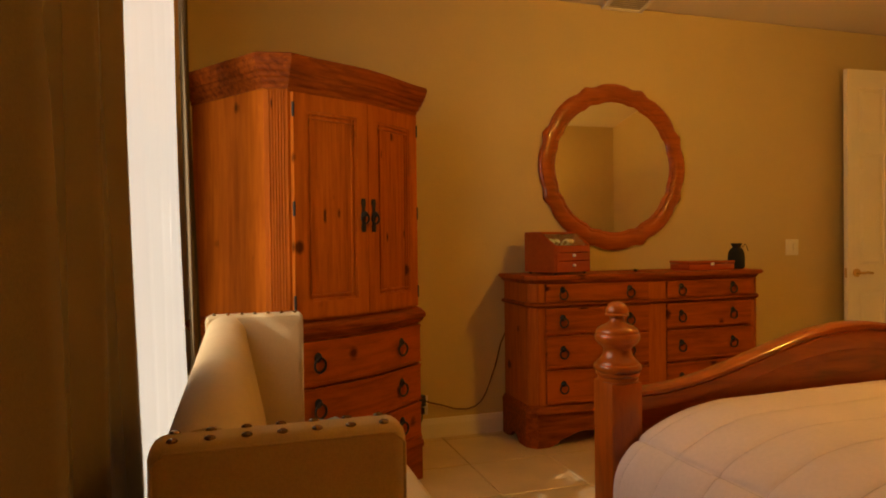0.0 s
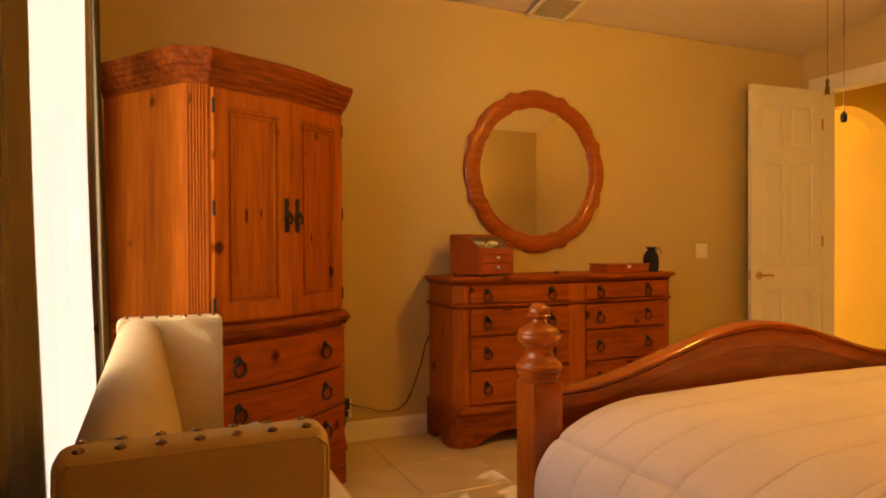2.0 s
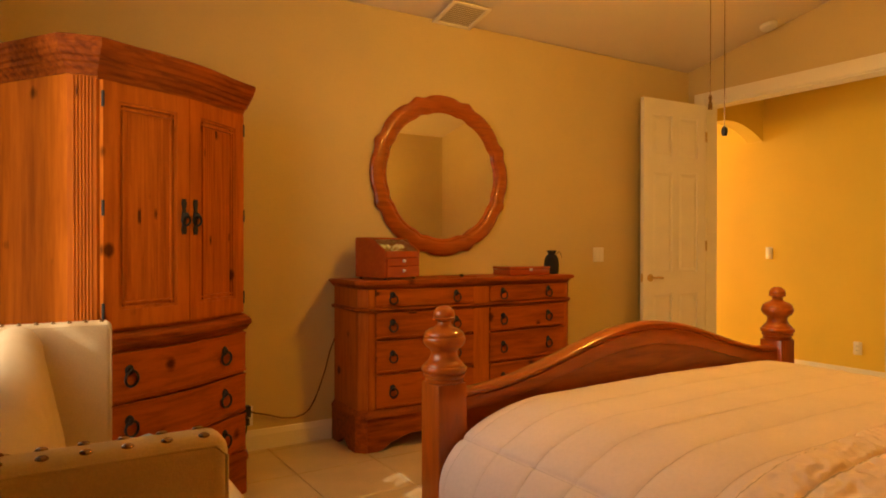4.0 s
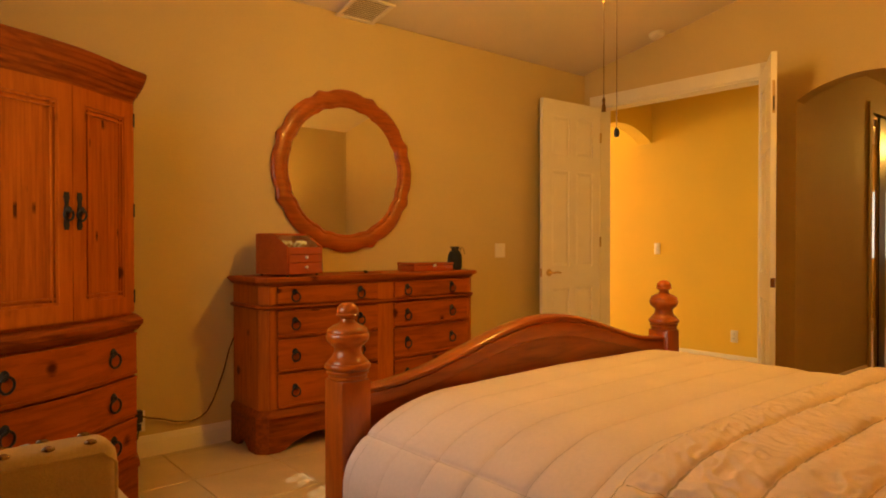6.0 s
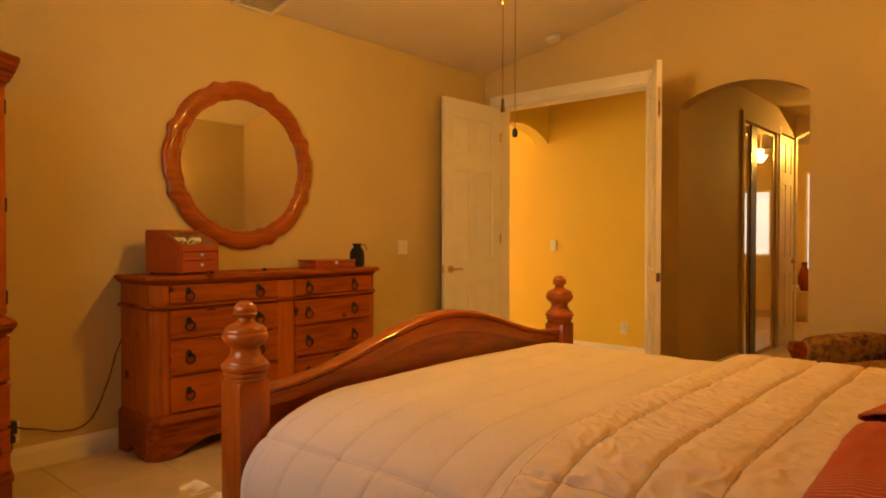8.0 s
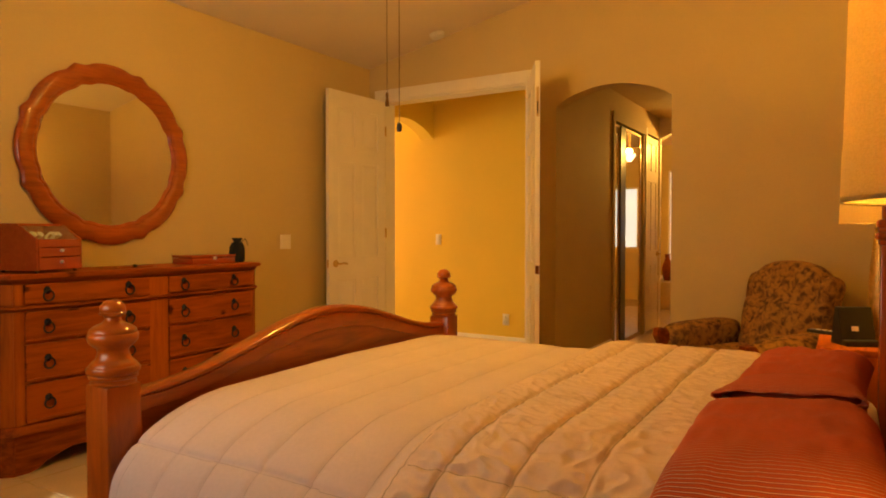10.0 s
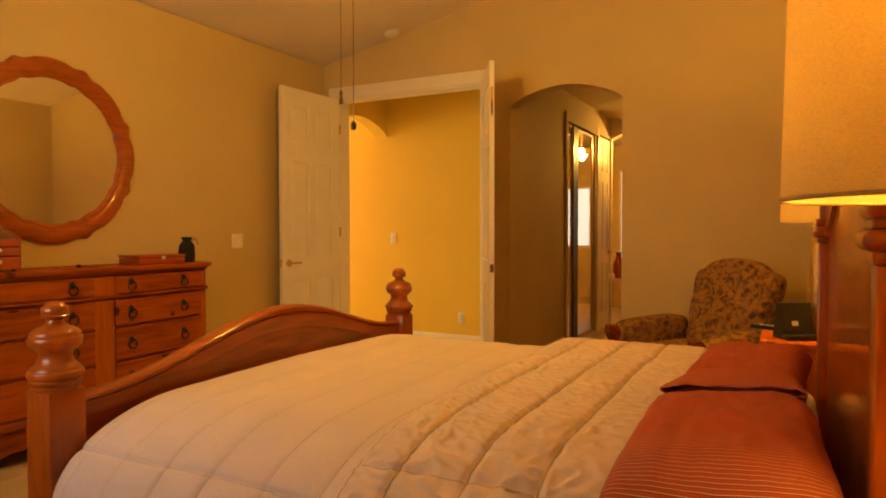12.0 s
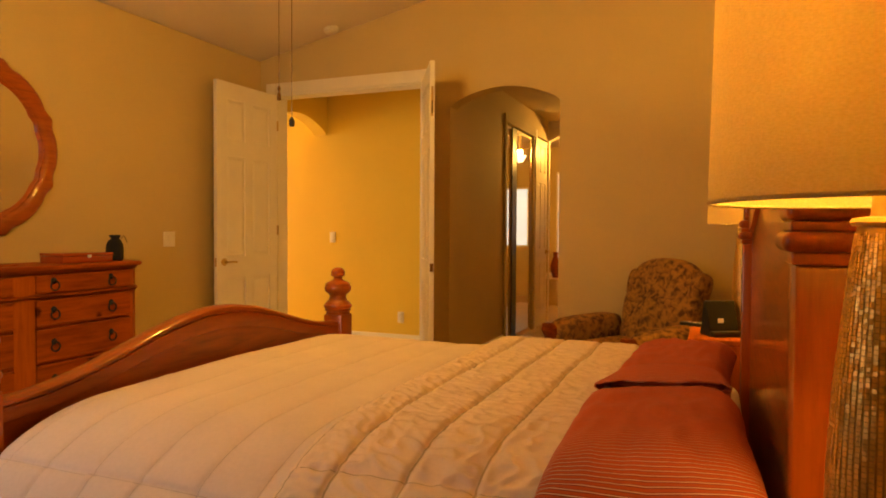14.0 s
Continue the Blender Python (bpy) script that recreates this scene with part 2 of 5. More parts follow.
# seam colours darkened to stand for shade in the stitched grooves
SEAM_SHADE = mat("seam_groove_shade", (0.45, 0.34, 0.23), 0.9, vary=0.1, fine=0.1, bump=0.2)
SEAM_SHADE_PALE = mat("seam_groove_shade_pale", (0.54, 0.42, 0.37), 0.9, vary=0.1, fine=0.1, bump=0.2)
MIRROR = mat("mirror_glass", (0.86, 0.85, 0.80), 0.02, 1.0, vary=0, fine=0, bump=0)
BLACK = mat("black_plastic", (0.012, 0.011, 0.010), 0.35, bump=0.05)
CLOTH_BLACK = mat("black_velvet", (0.010, 0.009, 0.009), 0.95, bump=0.3)
PLASTIC = mat("ivory_plastic", (0.80, 0.72, 0.58), 0.4, vary=0.02, bump=0)
BLUE = mat("grey_blue_cloth", (0.30, 0.36, 0.36), 0.9, bump=0.3)
GOLD = mat("gold_mosaic", (0.80, 0.52, 0.15), 0.32, 0.85, vary=0.2, scale=40, fine=0.15, bump=0.2, bump_scale=200)
GILT = mat("dull_gilt", (0.46, 0.28, 0.07), 0.5, 0.7, bump=0.1)
GLASS = mat("clear_glass", (0.9, 0.9, 0.88), 0.03, trans=1.0, vary=0, fine=0, bump=0)
BOWL = mat("lit_glass_bowl", (1.0, 0.78, 0.45), 0.4, vary=0, fine=0, bump=0, emit=3.0)
OUTSIDE = mat("daylight_backdrop", (0.95, 0.95, 0.92), 1.0, vary=0.25, scale=3, fine=0.1, bump=0, emit=0.85)
DUCT = mat("duct_grey", (0.42, 0.34, 0.23), 0.8)
DIRT = mat("soil", (0.12, 0.10, 0.06), 0.95, vary=0.3, scale=0.5)


# ---- building helpers ----
def part(name, bm, material, parent=None, label="", smooth=False):
    bmesh.ops.recalc_face_normals(bm, faces=bm.faces)
    me = bpy.data.meshes.new(name)
    bm.to_mesh(me)
    bm.free()
    me.materials.append(material)
    if smooth:
        me.polygons.foreach_set("use_smooth", [True] * len(me.polygons))
        if smooth != "all":
            me.set_sharp_from_angle(angle=radians(40))
    ob = new(name, me)
    if parent is not None:
        ob.parent = parent
    if label:
        ob["label"] = label
    return ob


def empty(name, m, label, category, group=""):
    ob = new(name)
    ob.matrix_world = m
    return tagged(ob, label, category, group)


def setting(name, bm, material, label="", smooth=False):
    return tagged(part(name, bm, material, None, label, smooth), kind="structure")


def box(x0, y0, z0, x1, y1, z1, bevel=0.0, bm=None, seg=2):
    own = bm or bmesh.new()
    r = bmesh.ops.create_cube(own, size=1, matrix=Matrix.LocRotScale(
        ((x0 + x1) / 2, (y0 + y1) / 2, (z0 + z1) / 2), None, (abs(x1 - x0), abs(y1 - y0), abs(z1 - z0))))
    if bevel:
        edges = list({e for v in r["verts"] for e in v.link_edges})
        bmesh.ops.bevel(own, geom=edges, offset=bevel, segments=seg, profile=0.5, affect="EDGES")
    return own


def prism(outline, axis, a, b, bm=None, bevel=0.0):
    """Extrudes a 2D outline along x, y or z from a to b; the outline gives the other two coordinates in order."""
    own = bm or bmesh.new()

    def at(u, v, w):
        return {"x": (w, u, v), "y": (u, w, v), "z": (u, v, w)}[axis]
    lo = [own.verts.new(at(u, v, a)) for u, v in outline]
    hi = [own.verts.new(at(u, v, b)) for u, v in outline]
    own.faces.new(lo)
    own.faces.new(hi)
    k = len(lo)
    for i in range(k):
        own.faces.new((lo[i], lo[(i + 1) % k], hi[(i + 1) % k], hi[i]))
    if bevel:
        ring = [e for e in own.edges if (e.verts[0] in lo) == (e.verts[1] in lo)]
        bmesh.ops.recalc_face_normals(own, faces=own.faces)
        bmesh.ops.bevel(own, geom=ring, offset=bevel, segments=2, affect="EDGES")
    return own


def lathe(profile, n=32, bm=None, cx=0.0, cy=0.0):
    """Turns (radius, height) pairs about the upright axis."""
    own = bm or bmesh.new()
    rings = []
    for r, z in profile:
        r = max(r, 0.0004)
        rings.append([own.verts.new((cx + r * math.cos(2 * math.pi * i / n), cy + r * math.sin(2 * math.pi * i / n), z)) for i in range(n)])
    for p, q in zip(rings, rings[1:]):
        for i in range(n):
            own.faces.new((p[i], p[(i + 1) % n], q[(i + 1) % n], q[i]))
    own.faces.new(rings[0])
    own.faces.new(rings[-1])
    return own


def torus(R, r, n=24, k=8, bm=None, m=Matrix()):
    own = bm or bmesh.new()
    g = [[own.verts.new(m @ Vector(((R + r * math.cos(b)) * math.cos(a), r * math.sin(b), (R + r * math.cos(b)) * math.sin(a))))
          for b in [2 * math.pi * j / k for j in range(k)]] for a in [2 * math.pi * i / n for i in range(n)]]
    for i in range(n):
        for j in range(k):
            own.faces.new((g[i][j], g[(i + 1) % n][j], g[(i + 1) % n][(j + 1) % k], g[i][(j + 1) % k]))
    return own


def tube(points, r, n=8, bm=None):
    own = bm or bmesh.new()
    pts = [Vector(p) for p in points]
    rings = []
    for i, p in enumerate(pts):
        d = (pts[min(i + 1, len(pts) - 1)] - pts[max(i - 1, 0)]).normalized()
        a = d.orthogonal().normalized() if abs(d.z) > 0.9 else d.cross(Vector((0, 0, 1))).normalized()
        b = d.cross(a)
        rings.append([own.verts.new(p + r * (math.cos(t) * a + math.sin(t) * b)) for t in [2 * math.pi * j / n for j in range(n)]])
    for p, q in zip(rings, rings[1:]):
        for i in range(n):
            own.faces.new((p[i], p[(i + 1) % n], q[(i + 1) % n], q[i]))
    own.faces.new(rings[0])
    own.faces.new(rings[-1])
    return own


def strip(front, zs, thick, bm=None):
    """A slab that follows a plan curve: front is a list of (x, y) and zs the lower and upper height; it is thick towards +y."""
    own = bm or bmesh.new()
    z0, z1 = zs
    rows = [[own.verts.new(p) for p in ((x, y, z0), (x, y, z1), (x, y + thick, z1), (x, y + thick, z0))] for x, y in front]
    for p, q in zip(rows, rows[1:]):
        for i in range(4):
            own.faces.new((p[i], q[i], q[(i + 1) % 4], p[(i + 1) % 4]))
    own.faces.new(rows[0])
    own.faces.new(rows[-1])
    return own


def moulding(front, profile, bm=None, back=0.0):
    """Sweeps (out, z) pairs along a plan curve; out is measured along the curve's normal towards -y."""
    own = bm or bmesh.new()
    pts = [Vector(p) for p in front]
    rows = []
    for i, p in enumerate(pts):
        d1 = (pts[i] - pts[i - 1]).normalized() if i else (pts[1] - pts[0]).normalized()
        d2 = (pts[i + 1] - pts[i]).normalized() if i < len(pts) - 1 else d1
        n1, n2 = Vector((d1.y, -d1.x)), Vector((d2.y, -d2.x))
        n = (n1 + n2)
        n = n / max(n.dot(n1), 0.3)
        rows.append([own.verts.new((p.x + n.x * o, p.y + n.y * o, z)) for o, z in profile])
    k = len(profile)
    for p, q in zip(rows, rows[1:]):
        for i in range(k):
            own.faces.new((p[i], q[i], q[(i + 1) % k], p[(i + 1) % k]))
    own.faces.new(rows[0])
    own.faces.new(rows[-1])
    return own


def arch(y0, y1, spring, rise, n=20):
    """Points of a flat arch from y0 to y1."""
    return [(y0 + (y1 - y0) * i / n, spring + rise * math.sin(math.pi * i / n) ** 0.75) for i in range(n + 1)]


# ---- structure: a bedroom with a gabled ceiling, a hall and a passage to the bath ----
WX, EX, SY, NY = -0.42, 5.03, -0.36, 3.88
EAVE, RIDGE_Y = 2.745, 1.80
RIDGE_Z = EAVE + 0.22 * (NY - RIDGE_Y)
T = 0.13
ground = setting("ground", box(-60, -60, -0.45, 60, 60, -0.30), DIRT)
setting("floor", box(WX - T, SY - T, -0.12, 13.0, 8.3, -0.006), GROUT, "beige tiled floor with tan grout")
setting("wall_north", box(WX - T, NY, -0.006, EX, NY + T, EAVE + 0.02), PAINT)
setting("wall_south", box(WX - T, SY - T, -0.006, EX, SY, EAVE + 0.1), PAINT)
gable = [(NY + T, EAVE), (RIDGE_Y, RIDGE_Z + 0.03), (SY - T, EAVE)]
DY0, DY1, DZ = 2.235, 3.715, 2.45
AY0, AY1 = 1.08, 1.985
out = [(SY - T, -0.006), (AY0, -0.006)] + arch(AY0, AY1, 2.225, 0.135) + [(AY1, -0.006), (DY0, -0.006), (DY0, DZ), (DY1, DZ), (DY1, -0.006), (NY + T, -0.006)] + gable
setting("wall_east", prism(out, "x", EX, EX + T + 0.02), PAINT, "tan wall with a double doorway and an archway")
bm = bmesh.new()
VY0, VY1, VZ0, VZ1 = 0.85, 2.82, 0.35, 2.25
prism([(SY - T, -0.006), (VY0, -0.006), (VY0, 2.7), (SY - T, 2.7)], "x", WX - T, WX, bm)
prism([(VY1, -0.006), (NY + T, -0.006), (NY + T, 2.7), (VY1, 2.7)], "x", WX - T, WX, bm)
prism([(VY0, -0.006), (VY1, -0.006), (VY1, VZ0), (VY0, VZ0)], "x", WX - T, WX, bm)
prism([(VY0, VZ1), (VY1, VZ1), (VY1, 2.7), (VY0, 2.7)], "x", WX - T, WX, bm)
prism([(SY - T, 2.7), (NY + T, 2.7)] + gable, "x", WX - T, WX, bm)
setting("wall_west", bm, PAINT)
bm = prism([(NY + T, EAVE), (RIDGE_Y, RIDGE_Z), (SY - T, EAVE), (SY - T, EAVE + 0.12), (RIDGE_Y, RIDGE_Z + 0.12), (NY + T, EAVE + 0.12)], "x", WX - T, EX)
setting("ceiling", bm, CEIL)
# hall behind the double doors
HX = 6.20
setting("hall_wall_back", box(HX, 2.12, -0.006, HX + T, 8.2, 2.9), YELLOW)
setting("hall_ceiling", box(EX + T + 0.02, 2.12, 2.76, HX, 8.2, 2.9), YELLOW)
setting("hall_wall_end", box(EX, 8.1, -0.006, HX + T, 8.2, 2.9), YELLOW)
setting("hall_wall_side", box(EX + T - 0.03, NY + T, -0.006, EX + T + 0.02, 8.1, 2.9), YELLOW)
n = 24
pts = [(HX - 0.02 - (HX - 5.18 - 0.02) * i / n, 2.25 + 0.155 * math.sin(math.pi * i / n) ** 0.8) for i in range(n + 1)]
setting("hall_arch", prism([(HX, 2.25)] + pts + [(5.18, 2.25), (5.18, 2.76), (HX, 2.76)], "y", 3.90, 4.06), YELLOW)
# passage behind the archway and the bath beyond
PY0, PY1 = 0.98, 2.02
bm = bmesh.new()
box(EX + 0.15, PY1, -0.006, 6.70, 2.12, 2.9, bm=bm)
box(6.70, PY1, 2.38, 7.86, 2.12, 2.9, bm=bm)
box(7.86, PY1, -0.006, 8.00, 2.12, 2.9, bm=bm)
box(8.00, PY1, 2.40, 8.62, 2.12, 2.9, bm=bm)
setting("passage_wall", bm, PAINT)
setting("passage_wall_side", box(EX + 0.15, PY0 - 0.1, -0.006, 8.55, PY0, 2.9), PAINT)
setting("passage_ceiling", box(EX + 0.15, PY0, 2.665, 8.62, PY1, 2.9), PAINT)
setting("closet_back", box(6.60, 2.72, -0.006, 8.70, 2.80, 2.9), PAINT)
out = [(PY0 - 3.0, -0.006), (1.02, -0.006)] + arch(1.02, 2.12, 2.32, 0.20) + [(2.12, -0.006), (2.8, -0.006), (2.8, 2.9), (PY0 - 3.0, 2.9)]
setting("bath_arch_wall", prism(out, "x", 8.62, 8.76), CEIL)
bm = bmesh.new()
box(12.0, -2.02, -0.006, 12.1, 0.36, 2.9, bm=bm)
box(12.0, 0.36, -0.006, 12.1, 0.90, 0.92, bm=bm)
box(12.0, 0.36, 2.03, 12.1, 0.90, 2.9, bm=bm)
box(12.0, 0.90, -0.006, 12.1, 2.20, 2.9, bm=bm)
box(12.0, 2.20, -0.006, 12.1, 2.66, 0.60, bm=bm)
box(12.0, 2.20, 2.30, 12.1, 2.66, 2.9, bm=bm)
box(12.0, 2.66, -0.006, 12.1, 3.6, 2.9, bm=bm)
setting("bath_wall_back", bm, PAINT)
setting("bath_wall_side", box(8.76, 3.5, -0.006, 12.0, 3.6, 2.9), PAINT)
setting("bath_wall_south", box(8.76, -2.12, -0.006, 12.1, -2.02, 2.9), PAINT)
setting("bath_ceiling", box(8.76, -2.02, 2.75, 12.0, 3.5, 2.9), CEIL)
# unseen slab added to keep sky light out of hall, closet and bath
setting("roof", box(EX + 0.16, -2.2, 2.9, 12.2, 8.3, 3.0), CEIL)
setting("backdrop", box(12.9, -0.8, 0.2, 12.95, 3.8, 3.2), OUTSIDE, "bright daylight outside the bath windows")
# ---- trim, doors, windows ----
BASEP = [(0, 0), (0.014, 0), (0.014, 0.085), (0.010, 0.10), (0.006, 0.115), (0, 0.12)]
setting("baseboard_north", moulding([(WX, NY), (EX, NY)], BASEP), WHITE)
setting("baseboard_south", moulding([(EX, SY), (WX, SY)], BASEP), WHITE)
setting("baseboard_east", moulding([(EX, AY0), (EX, SY)], BASEP), WHITE)
setting("baseboard_hall", moulding([(HX, 8.1), (HX, 2.12)], BASEP), WHITE)
setting("baseboard_passage", moulding([(EX + 0.15, PY1), (6.64, PY1)], BASEP), WHITE)
bm = box(EX - 0.02, DY0 - 0.09, 0, EX, DY0 + 0.005, DZ + 0.10, 0.004)
box(EX - 0.02, DY1 - 0.005, 0, EX, DY1 + 0.09, DZ + 0.10, 0.004, bm)
box(EX - 0.02, DY0 + 0.005, DZ - 0.005, EX, DY1 - 0.005, DZ + 0.10, 0.004, bm)
setting("trim_double_door", bm, WHITE, smooth=True)
bm = box(EX, DY0 + 0.0, 0, EX + 0.152, DY0 + 0.02, DZ, 0.002)
box(EX, DY1 - 0.02, 0, EX + 0.152, DY1, DZ, 0.002, bm)
box(EX, DY0 + 0.02, DZ - 0.02, EX + 0.152, DY1 - 0.02, DZ, 0.002, bm)
setting("trim_door_jamb", bm, WHITE)


def six_panel_door(name, m, w, h, label, lever=True, hinge_side=0, strike=False):
    """Moulded six-panel leaf; local x runs from the hinge edge, y is its thickness."""
    d = empty(name, m, label, "door")
    d["kind"] = "structure"
    th = 0.035
    bm = box(0, 0.010, 0, w, th - 0.010, h, 0.0)
    sx, mx = 0.105, 0.085
    pw = (w - 2 * sx - mx) / 2
    zs = [(0.20, 0.80), (0.98, 1.82), (1.95, 2.29)] if h > 2.2 else [(0.2, 0.75), (0.92, 1.55), (1.66, 1.9)]
    xs = [(sx, sx + pw), (sx + pw + mx, w - sx)]
    for y0, y1 in ((0, 0.010), (th - 0.010, th)):
        box(0, y0, 0, sx, y1, h, 0, bm)
        box(w - sx, y0, 0, w, y1, h, 0, bm)
        box(sx + pw, y0, 0, sx + pw + mx, y1, h, 0, bm)
        prev = 0
        for a, b in zs + [(h, h)]:
            for x0, x1 in xs:
                box(x0, y0, prev, x1, y1, a, 0, bm)
            prev = b
    part("leaf", bm, WHITE, d)
    for a, b in zs:
        for x0, x1 in xs:
            for s in (0, 1):
                bm = bmesh.new()
                g = 0.022
                y = (0.0098, 0.002) if s == 0 else (th - 0.0098, th - 0.002)
                lo = [bm.verts.new(p) for p in ((x0 + g / 2, y[0], a + g / 2), (x1 - g / 2, y[0], a + g / 2), (x1 - g / 2, y[0], b - g / 2), (x0 + g / 2, y[0], b - g / 2))]
                k = g + 0.014
                hi = [bm.verts.new(p) for p in ((x0 + k, y[1], a + k), (x1 - k, y[1], a + k), (x1 - k, y[1], b - k), (x0 + k, y[1], b - k))]
                bm.faces.new(hi)
                for i in range(4):
                    bm.faces.new((lo[i], lo[(i + 1) % 4], hi[(i + 1) % 4], hi[i]))
                part("panel", bm, WHITE, d)
    if lever:
        for s in (-1, 1):
            y = 0 if s < 0 else th
            bm = bmesh.new()
            bmesh.ops.create_cone(bm, cap_ends=True, segments=20, radius1=0.032, radius2=0.028, depth=0.012,
                                  matrix=Matrix.Translation((w - 0.065, y + s * 0.010, 0.935)) @ Matrix.Rotation(radians(90), 4, "X"))
            rose = part("rose", bm, BRASS, d, "aged brass round rose", True)
            c = [(w - 0.065, y + s * 0.01, 0.935), (w - 0.065, y + s * 0.045, 0.935), (w - 0.085, y + s * 0.055, 0.935), (w - 0.12, y + s * 0.055, 0.938), (w - 0.17, y + s * 0.052, 0.932)]
            part("lever", tube(c, 0.009), BRASS, rose, "aged brass lever handle", True)
        part("latch_plate", box(w - 0.0005, 0.008, 0.90, w + 0.0015, th - 0.008, 0.97), BRASS, d, "brass latch plate")
    if strike:
        part("flush_bolt", box(w - 0.0005, 0.009, 2.03, w + 0.002, th - 0.009, 2.24, 0.0008), BRASS, d, "brass flush bolt plate with a dark slot")
        part("bolt_slot", box(w + 0.002, 0.013, 2.05, w + 0.003, th - 0.013, 2.14), IRON, d, "dark slot")
        part("strike_plate", box(w - 0.0005, 0.004, 0.905, w + 0.002, th - 0.004, 0.965, 0.0008), NAIL, d, "bronze strike plate")
    for z in (0.25, 1.2, 2.15):
        if z < h:
            part("hinge", lathe([(0.010, z - 0.045), (0.010, z + 0.045)], 10, cx=-0.004, cy=th + 0.002), BRASS, d, "brass hinge")
    return d


six_panel_door("door_left_leaf", pose(5.005, 3.715, 0.008, 0, 0, 177.2), 0.748, 2.425, "open white six-panel door leaf with a brass lever", True)
six_panel_door("door_right_leaf", pose(5.005, 2.235, 0.008, 0, 0, 209.0), 0.745, 2.425, "open white six-panel door leaf with brass edge plates", False, strike=True)
six_panel_door("door_passage", pose(8.02, 2.03, 0.008, 0, 0, 0), 0.60, 2.37, "closed white panelled passage door", True)
bm = box(7.93, PY1 - 0.015, 0, 8.0, PY1, 2.46, 0.003)
box(8.62 - 0.001, PY1 - 0.015, 0, 8.68, PY1, 2.46, 0.003, bm)
setting("trim_passage_door", bm, WHITE)

# window in the west wall
win = empty("window_bedroom", pose(WX - 0.07, 0, 0), "tall white-framed window behind sheer cloth", "window")
win["kind"] = "structure"
bm = box(-0.03, VY0, VZ0, 0.03, VY0 + 0.05, VZ1)
box(-0.03, VY1 - 0.05, VZ0, 0.03, VY1, VZ1, bm=bm)
box(-0.03, VY0 + 0.05, VZ0, 0.03, VY1 - 0.05, VZ0 + 0.05, bm=bm)
box(-0.03, VY0 + 0.05, VZ1 - 0.05, 0.03, VY1 - 0.05, VZ1, bm=bm)
box(-0.02, (VY0 + VY1) / 2 - 0.03, VZ0 + 0.05, 0.02, (VY0 + VY1) / 2 + 0.03, VZ1 - 0.05, bm=bm)
part("window_frame", bm, WHITE, win)
for a, b in ((VY0 + 0.05, (VY0 + VY1) / 2 - 0.03), ((VY0 + VY1) / 2 + 0.03, VY1 - 0.05)):
    pane = part("pane", box(-0.003, a, VZ0 + 0.05, 0.003, b, VZ1 - 0.05), GLASS, win)
    pane.visible_shadow = False
setting("window_sill", box(WX - T + 0.001, VY0, VZ0 - 0.025, WX + 0.03, VY1, VZ0 + 0.004, 0.004), WHITE)


def hanging(name, y0, y1, x, z0, z1, folds, depth, material, label, lean=0.0, thick=0.003, seed=0):
    """Cloth that hangs in folds from a rod: a wavy sheet with thickness, leaning into the room lower down."""
    rnd = random.Random(seed)
    ph = [rnd.uniform(-0.5, 0.5) for _ in range(40)]
    bm = bmesh.new()
    nu, nz = max(60, int(folds * 16)), 24
    grids = []
    for off in ((0, thick) if thick else (0,)):
        g = []
        for k in range(nz + 1):
            f = k / nz
            row = []
            for i in range(nu + 1):
                u = i / nu
                a = 2 * math.pi * folds * u + ph[int(u * folds) % 40] * math.sin(2 * math.pi * u * folds) * 0.4
                amp = depth * (0.55 + 0.45 * f) * (0.8 + 0.4 * math.sin(3.1 * u + seed))
                row.append(bm.verts.new((x + off + lean * (f ** 1.3) + amp * math.sin(a) + 0.006 * math.sin(5 * f + 9 * u),
                                         y0 + (y1 - y0) * u + 0.012 * math.sin(2 * a + 1.0), z1 + (z0 - z1) * f)))
            g.append(row)
        grids.append(g)
    for g in grids:
        for k in range(nz):
            for i in range(nu):
                bm.faces.new((g[k][i], g[k][i + 1], g[k + 1][i + 1], g[k + 1][i]))
    a, b = grids[0], grids[-1]
    if thick:
        for k in range(nz):
            for i in (0, nu):
                bm.faces.new((a[k][i], a[k + 1][i], b[k + 1][i], b[k][i]))
        for i in range(nu):
            for k in (0, nz):
                bm.faces.new((a[k][i], a[k][i + 1], b[k][i + 1], b[k][i]))
    return tagged(part(name, bm, material, None, "", "all"), label, "curtain", "curtains at the bedroom window")


ROD_X, ROD_Z = -0.225, 2.42
hanging("drape", 0.12, 1.53, -0.235, 0.015, 2.40, 4.6, 0.036, DRAPE, "heavy brown drape drawn half open beside the window", 0.045, 0.004, 3)
hanging("drape", 2.72, 2.93, -0.205, 0.015, 2.40, 2.2, 0.016, DRAPE, "narrow bunched brown drape beside the wardrobe", 0.055, 0.004, 5)
hanging("sheer_curtain", 0.80, 2.80, -0.232, 0.02, 2.40, 7, 0.005, SHEER, "thin white sheer curtain glowing with daylight", 0.045, 0.0, 7)
rod = empty("curtain_rod", pose(0, 0, 0), "dark metal curtain rod over the window", "rod")
part("pole", tube([(ROD_X, 0.0, ROD_Z), (ROD_X, 3.1, ROD_Z)], 0.014, 12), IRON, rod, smooth=True)
for y in (0.1, 1.6, 3.05):
    part("bracket", box(WX, y - 0.012, ROD_Z - 0.012, ROD_X, y + 0.012, ROD_Z + 0.012, 0.003), IRON, rod)


